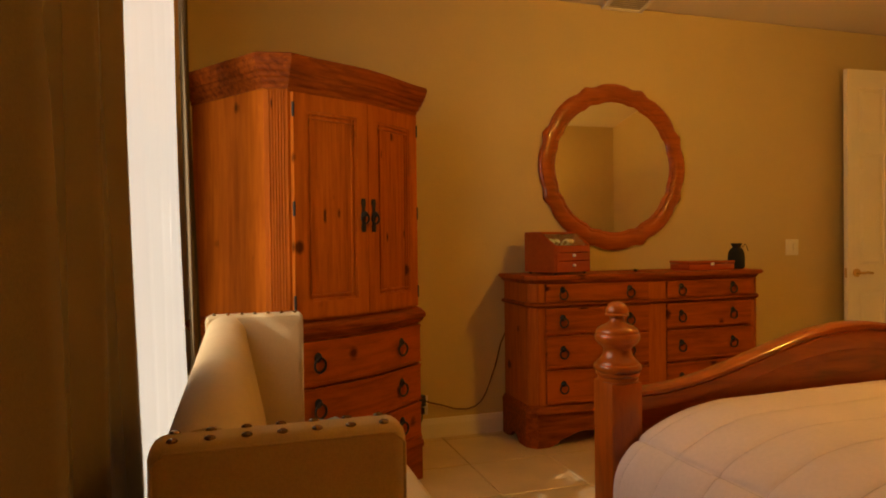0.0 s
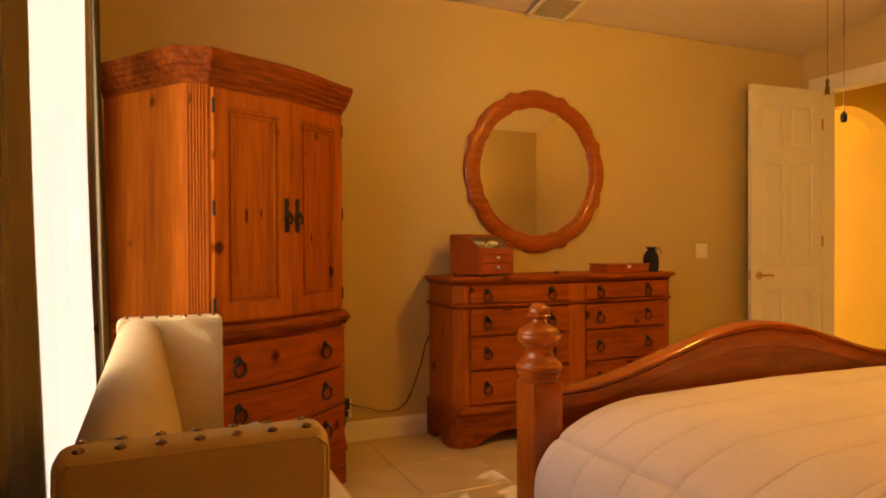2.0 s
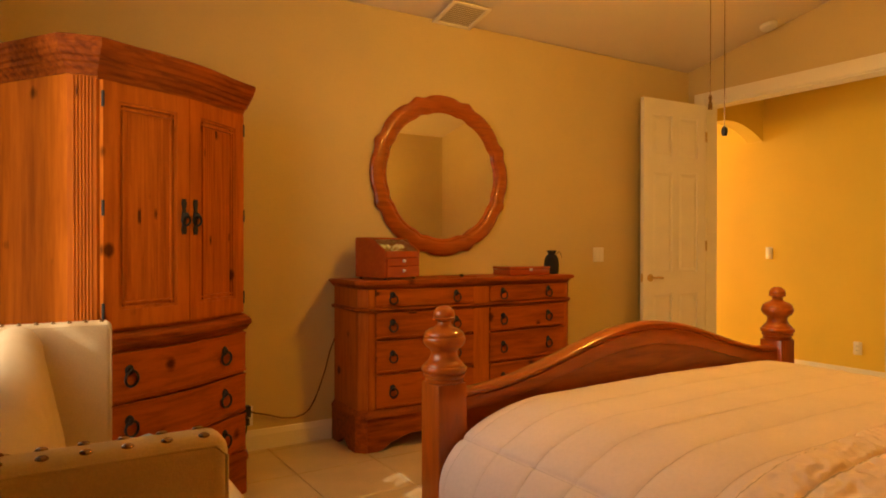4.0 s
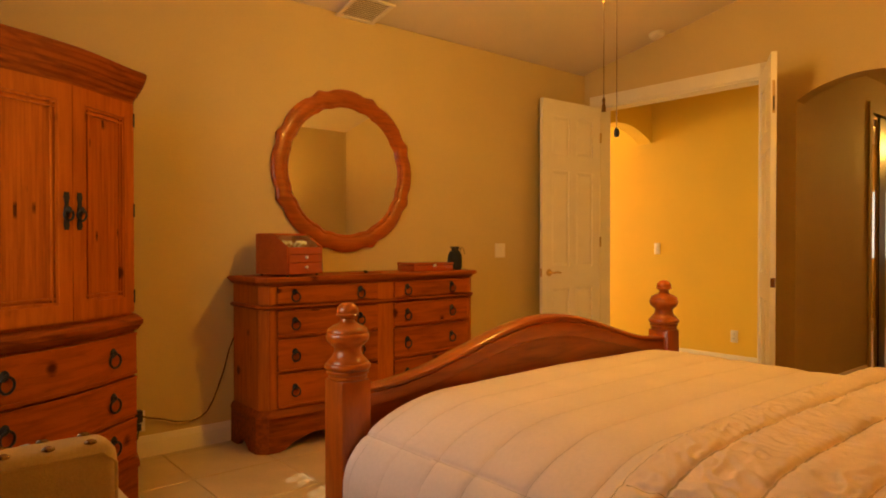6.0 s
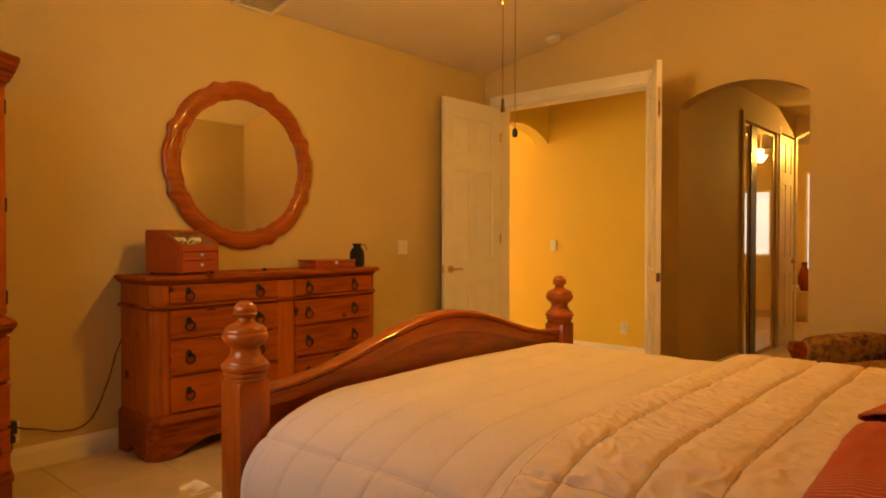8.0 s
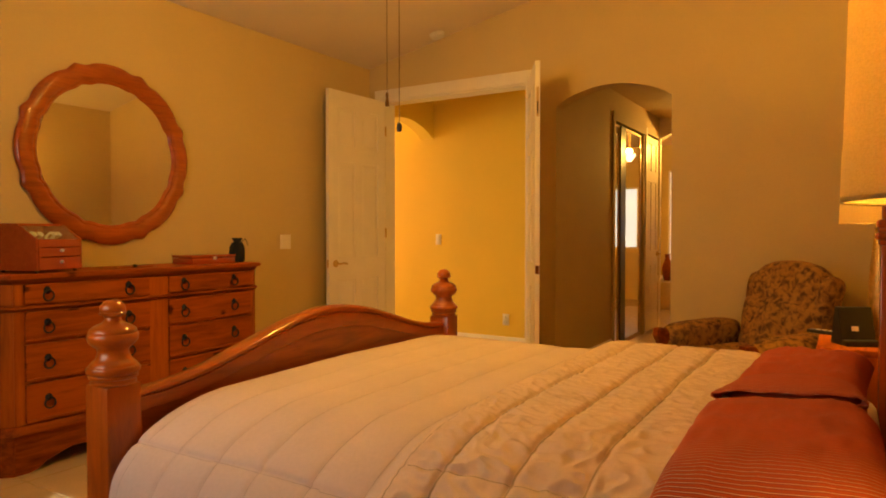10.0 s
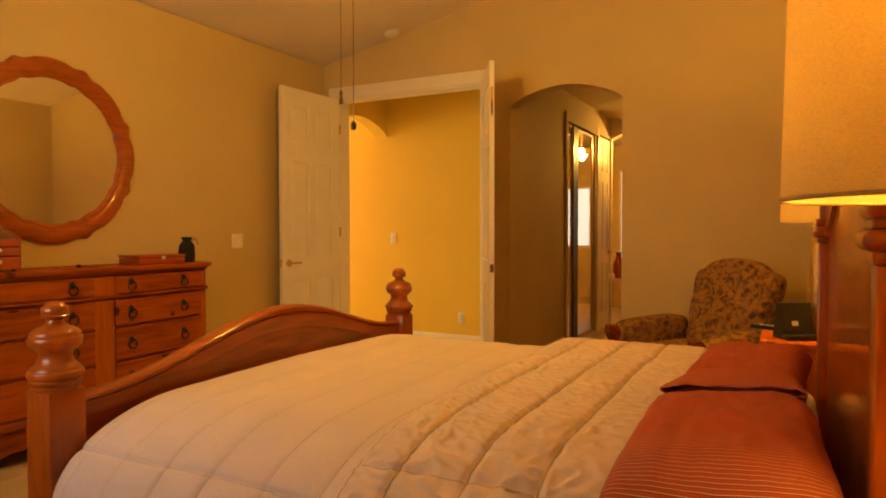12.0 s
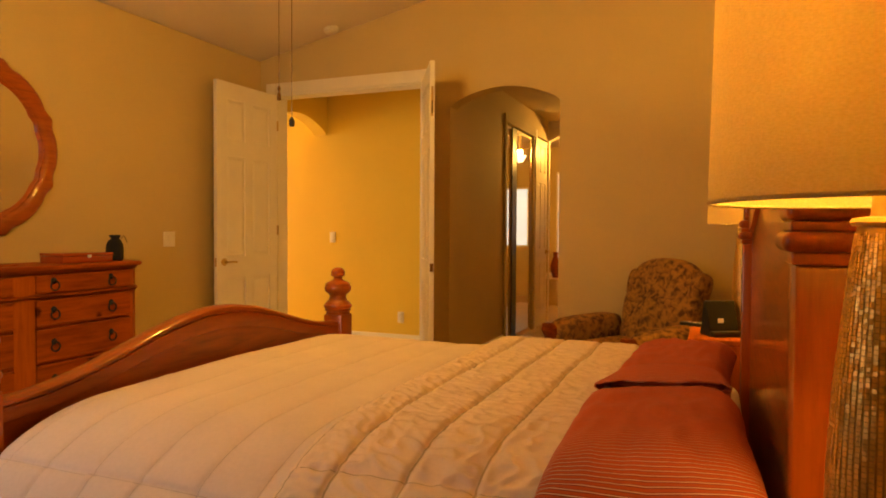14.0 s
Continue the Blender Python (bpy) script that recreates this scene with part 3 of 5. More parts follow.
# ---- case furniture ----
def plan_curve(w, cant, bow, n=18, side=None):
    """Front line of a case piece from left to right: canted corners and a bowed middle."""
    h = w / 2
    pts = [(-h + cant + (w - 2 * cant) * i / n, -bow * math.sin(math.pi * i / n) ** 1.9) for i in range(n + 1)]
    pts = [(-h, cant)] + pts + [(h, cant)]
    if side is not None:
        pts = [(-h, side)] + pts + [(h, side)]
    return pts


def front_at(x, w, cant, bow):
    u = (x + w / 2 - cant) / (w - 2 * cant)
    return -bow * math.sin(math.pi * min(max(u, 0), 1)) ** 1.9


def curved(x0, x1, z0, z1, w, cant, bow, out, thick, bm=None, n=10):
    return strip([(x0 + (x1 - x0) * i / n, front_at(x0 + (x1 - x0) * i / n, w, cant, bow) - out) for i in range(n + 1)], (z0, z1), thick, bm)


def ring_pull(x, y, z, parent, s=1.0):
    bm = bmesh.new()
    bmesh.ops.create_cone(bm, cap_ends=True, segments=16, radius1=0.019 * s, radius2=0.012 * s, depth=0.008,
                          matrix=Matrix.Translation((x, y - 0.004, z + 0.016 * s)) @ Matrix.Rotation(radians(90), 4, "X"))
    bmesh.ops.create_uvsphere(bm, u_segments=10, v_segments=6, radius=0.008 * s, matrix=Matrix.Translation((x, y - 0.012, z + 0.016 * s)))
    plate = part("pull_plate", bm, IRON, parent, "dark iron rosette", True)
    part("ring", torus(0.026 * s, 0.0044 * s, 22, 8, m=Matrix.Translation((x, y - 0.014, z - 0.012 * s))), IRON, plate, "dark iron ring pull", "all")


def bracket_base(w, cant, bow, d, h, parent, foot=0.17):
    """Scalloped apron with bracket feet along the front and both sides."""
    n = 40
    h2 = w / 2
    bm = bmesh.new()

    def low(u, length):
        e = min(u, length - u)
        if e < foot * 0.75:
            return 0.0
        if e < foot * 1.25:
            k = (e - foot * 0.75) / (foot * 0.5)
            return 0.055 * math.sin(k * math.pi / 2)
        return 0.055 + 0.03 * math.sin(min((e - foot * 1.25) / 0.1, 1) * math.pi / 2)
    front = [(-h2 + w * i / n) for i in range(n + 1)]
    rows = []
    for x in front:
        y = front_at(x, w, cant, bow) if abs(x) < h2 - cant else (abs(x) - (h2 - cant))
        z = low(x + h2, w)
        rows.append([bm.verts.new(p) for p in ((x, y, z), (x, y, h), (x, y + 0.025, h), (x, y + 0.025, z))])
    for p, q in zip(rows, rows[1:]):
        for i in range(4):
            bm.faces.new((p[i], q[i], q[(i + 1) % 4], p[(i + 1) % 4]))
    bm.faces.new(rows[0])
    bm.faces.new(rows[-1])
    part("apron", bm, PINE_DK, parent)
    for s in (-1, 1):
        foot_ = prism([(s * (h2 + 0.001), cant + 0.03), (s * (h2 + 0.001), cant), (s * (h2 - cant), -0.001), (s * (h2 - cant - 0.03), 0.02), (s * (h2 - 0.03), cant + 0.03)], "z", 0, h)
        part("corner_foot", foot_, PINE_DK, parent)
    for s in (-1, 1):
        bm = bmesh.new()
        rows = []
        for i in range(n + 1):
            y = cant + (d - cant) * i / n
            z = low(y, d + 0.05)
            rows.append([bm.verts.new(p) for p in ((s * h2, y, z), (s * h2, y, h), (s * (h2 - 0.025), y, h), (s * (h2 - 0.025), y, z))])
        for p, q in zip(rows, rows[1:]):
            for i in range(4):
                bm.faces.new((p[i], q[i], q[(i + 1) % 4], p[(i + 1) % 4]))
        bm.faces.new(rows[0])
        bm.faces.new(rows[-1])
        part("side_apron", bm, PINE_DK, parent)


def carcass(w, cant, bow, d, z0, z1, parent, name="body", inset=0.004):
    pts = [(x, y + inset) for x, y in plan_curve(w, cant, bow)] + [(w / 2, d), (-w / 2, d)]
    return part(name, prism(pts, "z", z0, z1), PINE, parent)


def reeded_post(x, z0, z1, cant, w, parent):
    """Fluted face on a canted corner."""
    s = -1 if x < 0 else 1
    h2 = w / 2
    a, b = Vector((s * h2, cant)), Vector((s * (h2 - cant), 0))
    nrm = Vector((s, -1)).normalized()
    for k in range(6):
        bm = bmesh.new()
        u = 0.20 + 0.60 * k / 5
        c = a.lerp(b, u) - nrm * 0.001
        bmesh.ops.create_cone(bm, cap_ends=True, segments=8, radius1=cant * 0.055, radius2=cant * 0.055, depth=z1 - z0,
                              matrix=Matrix.Translation((c.x, c.y, (z0 + z1) / 2)))
        part("reed", bm, PINE, parent, "", True)


def armoire(m):
    a = empty("armoire", m, "tall knotty-pine armoire with panelled doors, set across the corner", "wardrobe")
    w, cant, bow, d = 0.955, 0.069, 0.042, 0.62
    bracket_base(w + 0.03, cant, bow, d, 0.17, a)
    part("base_moulding", moulding(plan_curve(w, cant, bow, side=d), [(0, 0.17), (0.018, 0.17), (0.018, 0.19), (0.008, 0.205), (0.0, 0.215)]), PINE_DK, a)
    carcass(w, cant, bow, d, 0.10, 0.84, a, "lower_body")
    W2 = w - 0.025
    carcass(W2, cant, bow, d - 0.01, 0.84, 1.870, a, "upper_body")
    part("waist_moulding", moulding(plan_curve(w, cant, bow, side=d), [(0, 0.80), (0.012, 0.805), (0.026, 0.825), (0.034, 0.832), (0.034, 0.85), (0.02, 0.862), (0.004, 0.87), (-0.012, 0.88), (-0.012, 0.80)]), PINE_DK, a)
    prof = [(-0.005, 1.845), (0.006, 1.845), (0.006, 1.860), (0.016, 1.870), (0.020, 1.884), (0.030, 1.890), (0.032, 1.906), (0.042, 1.912), (0.046, 1.928), (0.053, 1.936), (0.056, 1.950), (0.060, 1.956), (0.060, 1.974), (0.052, 1.979), (-0.05, 1.979)]
    part("cornice", moulding(plan_curve(W2, cant, bow, side=d - 0.01), prof), PINE_DK, a, "stepped moulded cornice")
    pts = [(x, y) for x, y in plan_curve(W2 - 0.02, cant, bow)] + [(W2 / 2 - 0.01, d - 0.02), (-W2 / 2 + 0.01, d - 0.02)]
    part("top", prism(pts, "z", 1.930, 1.965), PINE, a)
    for s in (-1, 1):
        reeded_post(s, 0.885, 1.840, cant, W2, a)
    x0, x1 = -W2 / 2 + cant + 0.012, W2 / 2 - cant - 0.012
    # strip added to cover a bright gleam between door tops and cornice
    part("frieze", curved(x0 - 0.012, x1 + 0.012, 1.833, 1.852, W2, cant, bow, 0.005, 0.03, n=18), PINE_DK, a)
    # two doors
    for lo, hi, s in ((x0, -0.002, 1), (0.002, x1, -1)):
        z0, z1 = 0.89, 1.832
        bm = curved(lo, lo + 0.062, z0, z1, W2, cant, bow, 0.018, 0.02, n=3)
        curved(hi - 0.062, hi, z0, z1, W2, cant, bow, 0.018, 0.02, bm, n=3)
        curved(lo + 0.062, hi - 0.062, z0, z0 + 0.07, W2, cant, bow, 0.018, 0.02, bm)
        curved(lo + 0.062, hi - 0.062, z1 - 0.07, z1, W2, cant, bow, 0.018, 0.02, bm)
        door = part("door", bm, PINE, a)
        bm = curved(lo + 0.062, hi - 0.062, z0 + 0.07, z1 - 0.07, W2, cant, bow, 0.006, 0.01)
        panel = part("panel", bm, PINE, door, "beaded board panel")
        k = int((hi - lo - 0.19) / 0.014)
        for i in range(k):
            xa = lo + 0.095 + i * 0.014
            part("bead", curved(xa + 0.0006, xa + 0.0134, z0 + 0.105, z1 - 0.105, W2, cant, bow, 0.0072, 0.003, n=1), PINE, door)
        bm = bmesh.new()
        for zz in ((z0 + 0.07, z0 + 0.082), (z1 - 0.082, z1 - 0.07), (z0 + 0.092, z0 + 0.10), (z1 - 0.10, z1 - 0.092)):
            curved(lo + 0.062, hi - 0.062, zz[0], zz[1], W2, cant, bow, 0.014, 0.012, bm, n=6)
        for xx in ((lo + 0.062, lo + 0.074), (hi - 0.074, hi - 0.062), (lo + 0.084, lo + 0.091), (hi - 0.091, hi - 0.084)):
            curved(xx[0], xx[1], z0 + 0.082, z1 - 0.082, W2, cant, bow, 0.014, 0.012, bm, n=1)
        part("panel_moulding", bm, PINE, door)
        hx = (hi - 0.03) if s > 0 else (lo + 0.03)
        y = front_at(hx, W2, cant, bow) - 0.018
        bm = prism([(hx - 0.009, 1.255), (hx + 0.009, 1.255), (hx + 0.013, 1.275), (hx + 0.008, 1.30), (hx + 0.012, 1.33), (hx + 0.008, 1.36), (hx + 0.013, 1.385), (hx + 0.009, 1.405), (hx - 0.009, 1.405), (hx - 0.013, 1.385), (hx - 0.008, 1.36), (hx - 0.012, 1.33), (hx - 0.008, 1.30), (hx - 0.013, 1.275)], "y", y - 0.005, y + 0.001)
        plate = part("handle_plate", bm, IRON, door, "dark iron shaped back plate")
        part("bail", torus(0.022, 0.005, 18, 8, m=Matrix.Translation((hx, y - 0.014, 1.315))), IRON, plate, "dark iron drop bail", "all")
        part("knob", lathe([(0.0, 0), (0.012, 0.004), (0.014, 0.012), (0.008, 0.02), (0, 0.022)], 12), IRON, plate).matrix_local = pose(hx, y - 0.004, 1.335, 90)
        ex = lo if s > 0 else hi
        for z in (0.96, 1.35, 1.76):
            part("hinge", lathe([(0.006, z - 0.03), (0.006, z + 0.03)], 8, cx=ex, cy=front_at(ex, W2, cant, bow) - 0.016), IRON, door, "dark iron hinge")
    # three bowed drawers
    x0, x1 = -w / 2 + cant + 0.008, w / 2 - cant - 0.008
    for z0, z1 in ((0.605, 0.792), (0.412, 0.592), (0.226, 0.40)):
        dr = part("drawer", curved(x0, x1, z0, z1, w, cant, bow, 0.014, 0.02, n=16), PINE_X, a)
        bm = bmesh.new()
        curved(x0, x1, z0, z0 + 0.012, w, cant, bow, 0.018, 0.006, bm, n=14)
        curved(x0, x1, z1 - 0.012, z1, w, cant, bow, 0.018, 0.006, bm, n=14)
        part("drawer_bead", bm, PINE_X, dr)
        for x in (-0.275, 0.24):
            ring_pull(x, front_at(x, w, cant, bow) - 0.014, (z0 + z1) / 2 + 0.004, dr, 1.15)
    return a


ARM = pose(0.531, 2.997, 0, 0, 0, 33.95)
armoire(ARM)


def dresser(m):
    a = empty("dresser", m, "wide eight-drawer knotty-pine dresser with iron ring pulls", "dresser")
    w, cant, bow, d = 1.63, 0.05, 0.036, 0.40
    bracket_base(w + 0.035, cant, bow, d, 0.20, a, 0.2)
    carcass(w, cant, bow, d, 0.09, 0.975, a)
    part("base_moulding", moulding(plan_curve(w, cant, bow, side=d), [(0, 0.20), (0.020, 0.20), (0.020, 0.218), (0.010, 0.235), (0.0, 0.245)]), PINE_DK, a, smooth=True)
    part("waist_moulding", moulding(plan_curve(w, cant, bow, side=d), [(0, 0.818), (0.014, 0.822), (0.022, 0.832), (0.014, 0.842), (0, 0.846)]), PINE_DK, a, smooth=True)
    part("top_moulding", moulding(plan_curve(w, cant, bow, side=d), [(0, 0.955), (0.010, 0.958), (0.022, 0.972), (0.026, 0.979), (-0.01, 0.979)]), PINE_DK, a, smooth=True)
    pts = [(x * 1.045, y - 0.034 if y < 0.06 else y) for x, y in plan_curve(w, cant, bow)] + [(w / 2 * 1.045, d + 0.01), (-w / 2 * 1.045, d + 0.01)]
    part("top", prism(pts, "z", 0.979, 1.003, bevel=0.007), PINE_X, a, "polished pine top", True)
    for s in (-1, 1):
        for z0, z1 in ((0.25, 0.815), (0.85, 0.952)):
            bm = bmesh.new()
            aa, bb = Vector((s * w / 2, cant)), Vector((s * (w / 2 - cant), 0))
            n = Vector((s, -1)).normalized() * 0.006
            q = [aa.lerp(bb, 0.14), aa.lerp(bb, 0.86)]
            lo = [bm.verts.new((p.x + k * n.x, p.y + k * n.y, z)) for z in (z0, z1) for p in q for k in (0, 1)]
            for f in ((0, 1, 3, 2), (4, 5, 7, 6), (0, 1, 5, 4), (2, 3, 7, 6), (1, 3, 7, 5), (0, 2, 6, 4)):
                bm.faces.new([lo[i] for i in f])
            part("corner_panel", bm, PINE, a)
    part("centre_stile", curved(-0.062, 0.062, 0.25, 0.95, w, cant, bow, 0.006, 0.012, n=4), PINE, a)
    for x0, x1 in ((-0.725, -0.066), (0.066, 0.725)):
        for z0, z1 in ((0.853, 0.95), (0.665, 0.812), (0.465, 0.648), (0.258, 0.448)):
            dr = part("drawer", curved(x0, x1, z0, z1, w, cant, bow, 0.013, 0.02, n=12), PINE_X, a)
            bm = bmesh.new()
            curved(x0, x1, z0, z0 + 0.010, w, cant, bow, 0.018, 0.006, bm, n=10)
            curved(x0, x1, z1 - 0.010, z1, w, cant, bow, 0.018, 0.006, bm, n=10)
            part("drawer_bead", bm, PINE_X, dr)
            for x in (x0 + 0.105, x1 - 0.125 if x0 < 0 else x1 - 0.15):
                ring_pull(x, front_at(x, w, cant, bow) - 0.013, (z0 + z1) / 2, dr, 1.0)
    return a


dresser(pose(2.418, 3.462, 0))

# scalloped round mirror, leaning a finger's width off the wall
mir = empty("wall_mirror", pose(2.405, NY, 1.69), "round mirror in a scalloped pine frame hung over the dresser", "mirror")
mir_n = 160


def scallop(k):
    a = 2 * math.pi * k / mir_n
    ph = (a / (math.pi / 4) + 0.5) % 1.0
    e = min(ph, 1 - ph)
    return 1 + 0.012 * math.cos(8 * a) * 0.6 + 0.030 * math.exp(-(e / 0.07) ** 2) - 0.012 * math.exp(-((e - 0.17) / 0.07) ** 2), a + math.pi / 2


prof = [(0.548, 0.0), (0.552, -0.016), (0.545, -0.028), (0.525, -0.036), (0.49, -0.038), (0.465, -0.032), (0.457, -0.024), (0.447, -0.026), (0.438, -0.018), (0.432, -0.012), (0.432, 0.0)]
bm = bmesh.new()
rows = []
for k in range(mir_n):
    s, a = scallop(k)
    row = []
    for r, y in prof:
        rr = r * (1 + (s - 1) * (1.0 if r > 0.5 else 0.75))
        row.append(bm.verts.new((rr * math.cos(a), y, rr * math.sin(a))))
    rows.append(row)
for k in range(mir_n):
    p, q = rows[k], rows[(k + 1) % mir_n]
    for i in range(len(prof)):
        bm.faces.new((p[i], q[i], q[(i + 1) % len(prof)], p[(i + 1) % len(prof)]))
part("mirror_frame", bm, BEDWOOD, mir, "carved pine frame with eight lobes", True)
bm = bmesh.new()
for y in (-0.010, -0.004):
    bm.faces.new([bm.verts.new((0.434 * math.cos(2 * math.pi * i / 96), y, 0.434 * math.sin(2 * math.pi * i / 96))) for i in range(96)])
part("mirror_glass", bm, MIRROR, mir, "silvered glass")


# ---- bed ----
bed = empty("bed", pose(0, 0, 0), "king-size pine bed with turned posts and an arched footboard", "bed")
PX0, PX1, FY, HY = 1.195, 3.165, 1.91, -0.195
POST = [(0.0, 0.742), (0.060, 0.742), (0.066, 0.745), (0.067, 0.752), (0.063, 0.755), (0.063, 0.759), (0.071, 0.763), (0.072, 0.770), (0.068, 0.774), (0.076, 0.780),
        (0.079, 0.788), (0.076, 0.797), (0.069, 0.801), (0.068, 0.806), (0.060, 0.813), (0.052, 0.822), (0.047, 0.834), (0.045, 0.845), (0.049, 0.854), (0.062, 0.864),
        (0.071, 0.875), (0.0745, 0.888), (0.073, 0.897), (0.069, 0.901), (0.070, 0.905), (0.066, 0.914), (0.052, 0.924), (0.034, 0.931), (0.025, 0.939), (0.023, 0.948),
        (0.027, 0.954), (0.038, 0.957), (0.040, 0.962), (0.036, 0.966), (0.038, 0.972), (0.036, 0.983), (0.027, 0.995), (0.016, 1.002), (0.0, 1.004)]
for x in (PX0, PX1):
    post = part("foot_post", box(x - 0.058, FY - 0.058, 0, x + 0.058, FY + 0.058, 0.744, 0.008), BEDWOOD_Z, bed, smooth=True)
    part("finial", lathe(POST, 40, cx=x, cy=FY), BEDWOOD, post, "turned pine finial", True)


def crest(x):
    u = (x - 2.20) / 0.93
    return 0.712 + 0.178 * (0.5 + 0.5 * math.cos(math.pi * min(abs(u), 1))) ** 1.0


n = 48
xs = [PX0 + 0.05 + (PX1 - PX0 - 0.1) * i / n for i in range(n + 1)]
part("footboard_panel", prism([(x, crest(x) - 0.02) for x in xs] + [(xs[-1], 0.24), (xs[0], 0.24)], "y", FY - 0.011, FY + 0.011), BEDWOOD, bed)
bm = bmesh.new()
rp = [(-0.030, -0.080), (-0.033, -0.072), (-0.033, -0.030), (-0.028, -0.026), (-0.036, -0.019), (-0.036, -0.008), (-0.024, 0.0), (0.024, 0.0), (0.036, -0.008), (0.036, -0.019), (0.028, -0.026), (0.033, -0.030), (0.033, -0.072), (0.030, -0.080)]
rows = [[bm.verts.new((x, FY + y, crest(x) + z * (0.85 + 0.35 * (crest(x) - 0.712) / 0.178))) for y, z in rp] for x in xs]
for p, q in zip(rows, rows[1:]):
    for i in range(len(rp)):
        bm.faces.new((p[i], q[i], q[(i + 1) % len(rp)], p[(i + 1) % len(rp)]))
part("footboard_rail", bm, BEDWOOD, bed, "arched top rail with a bead", True)
part("foot_rail", box(PX0 + 0.05, FY - 0.028, 0.20, PX1 - 0.05, FY + 0.028, 0.34, 0.005), BEDWOOD, bed)
HB0, HB1 = HY - 0.09, HY + 0.05
for x in (PX0, PX1):
    post = part("head_post", box(x - 0.055, HB0, 0, x + 0.055, HB1, 1.16, 0.006), BEDWOOD_Z, bed, smooth=True)
    for e, z0, z1, bv in ((0.006, 1.16, 1.18, 0.004), (0.020, 1.18, 1.212, 0.014), (0.008, 1.212, 1.228, 0.004), (0.014, 1.228, 1.262, 0.012), (-0.004, 1.262, 1.34, 0.010), (0.012, 1.34, 1.37, 0.010)):
        part("capital_step", box(x - 0.055 - e, HB0 - min(e, 0.014), z0, x + 0.055 + e, HB1 + e, z1, bv, seg=4), BEDWOOD, post, "moulded pine capital", True)
hx = [PX0 + 0.05 + (PX1 - PX0 - 0.1) * i / n for i in range(n + 1)]


def head_crest(x):
    return 1.30 + 0.16 * (0.5 + 0.5 * math.cos(math.pi * min(abs((x - 2.18) / 0.93), 1)))


part("headboard_panel", prism([(x, head_crest(x)) for x in hx] + [(hx[-1], 0.30), (hx[0], 0.30)], "y", HY - 0.02, HY + 0.015), BEDWOOD, bed)
part("headboard_rail", prism([(x, head_crest(x) + 0.02) for x in hx] + [(x, head_crest(x) - 0.09) for x in reversed(hx)], "y", HY - 0.03, HY + 0.03, bevel=0.006), BEDWOOD, bed, smooth=True)
for x in (PX0, PX1):
    part("side_rail", box(x - 0.02, HY + 0.05, 0.22, x + 0.02, FY - 0.058, 0.38, 0.005), BEDWOOD, bed)
mattress = tagged(part("mattress", box(PX0 + 0.06, HY + 0.055, 0.30, PX1 - 0.06, FY - 0.09, 0.56, 0.06, seg=4), QUILT, None, "", True), "thick mattress under the comforter on the bed", "mattress")
part("mattress_support", box(PX0 + 0.03, HY + 0.055, 0.24, PX1 - 0.03, FY - 0.07, 0.30), BEDWOOD, bed)


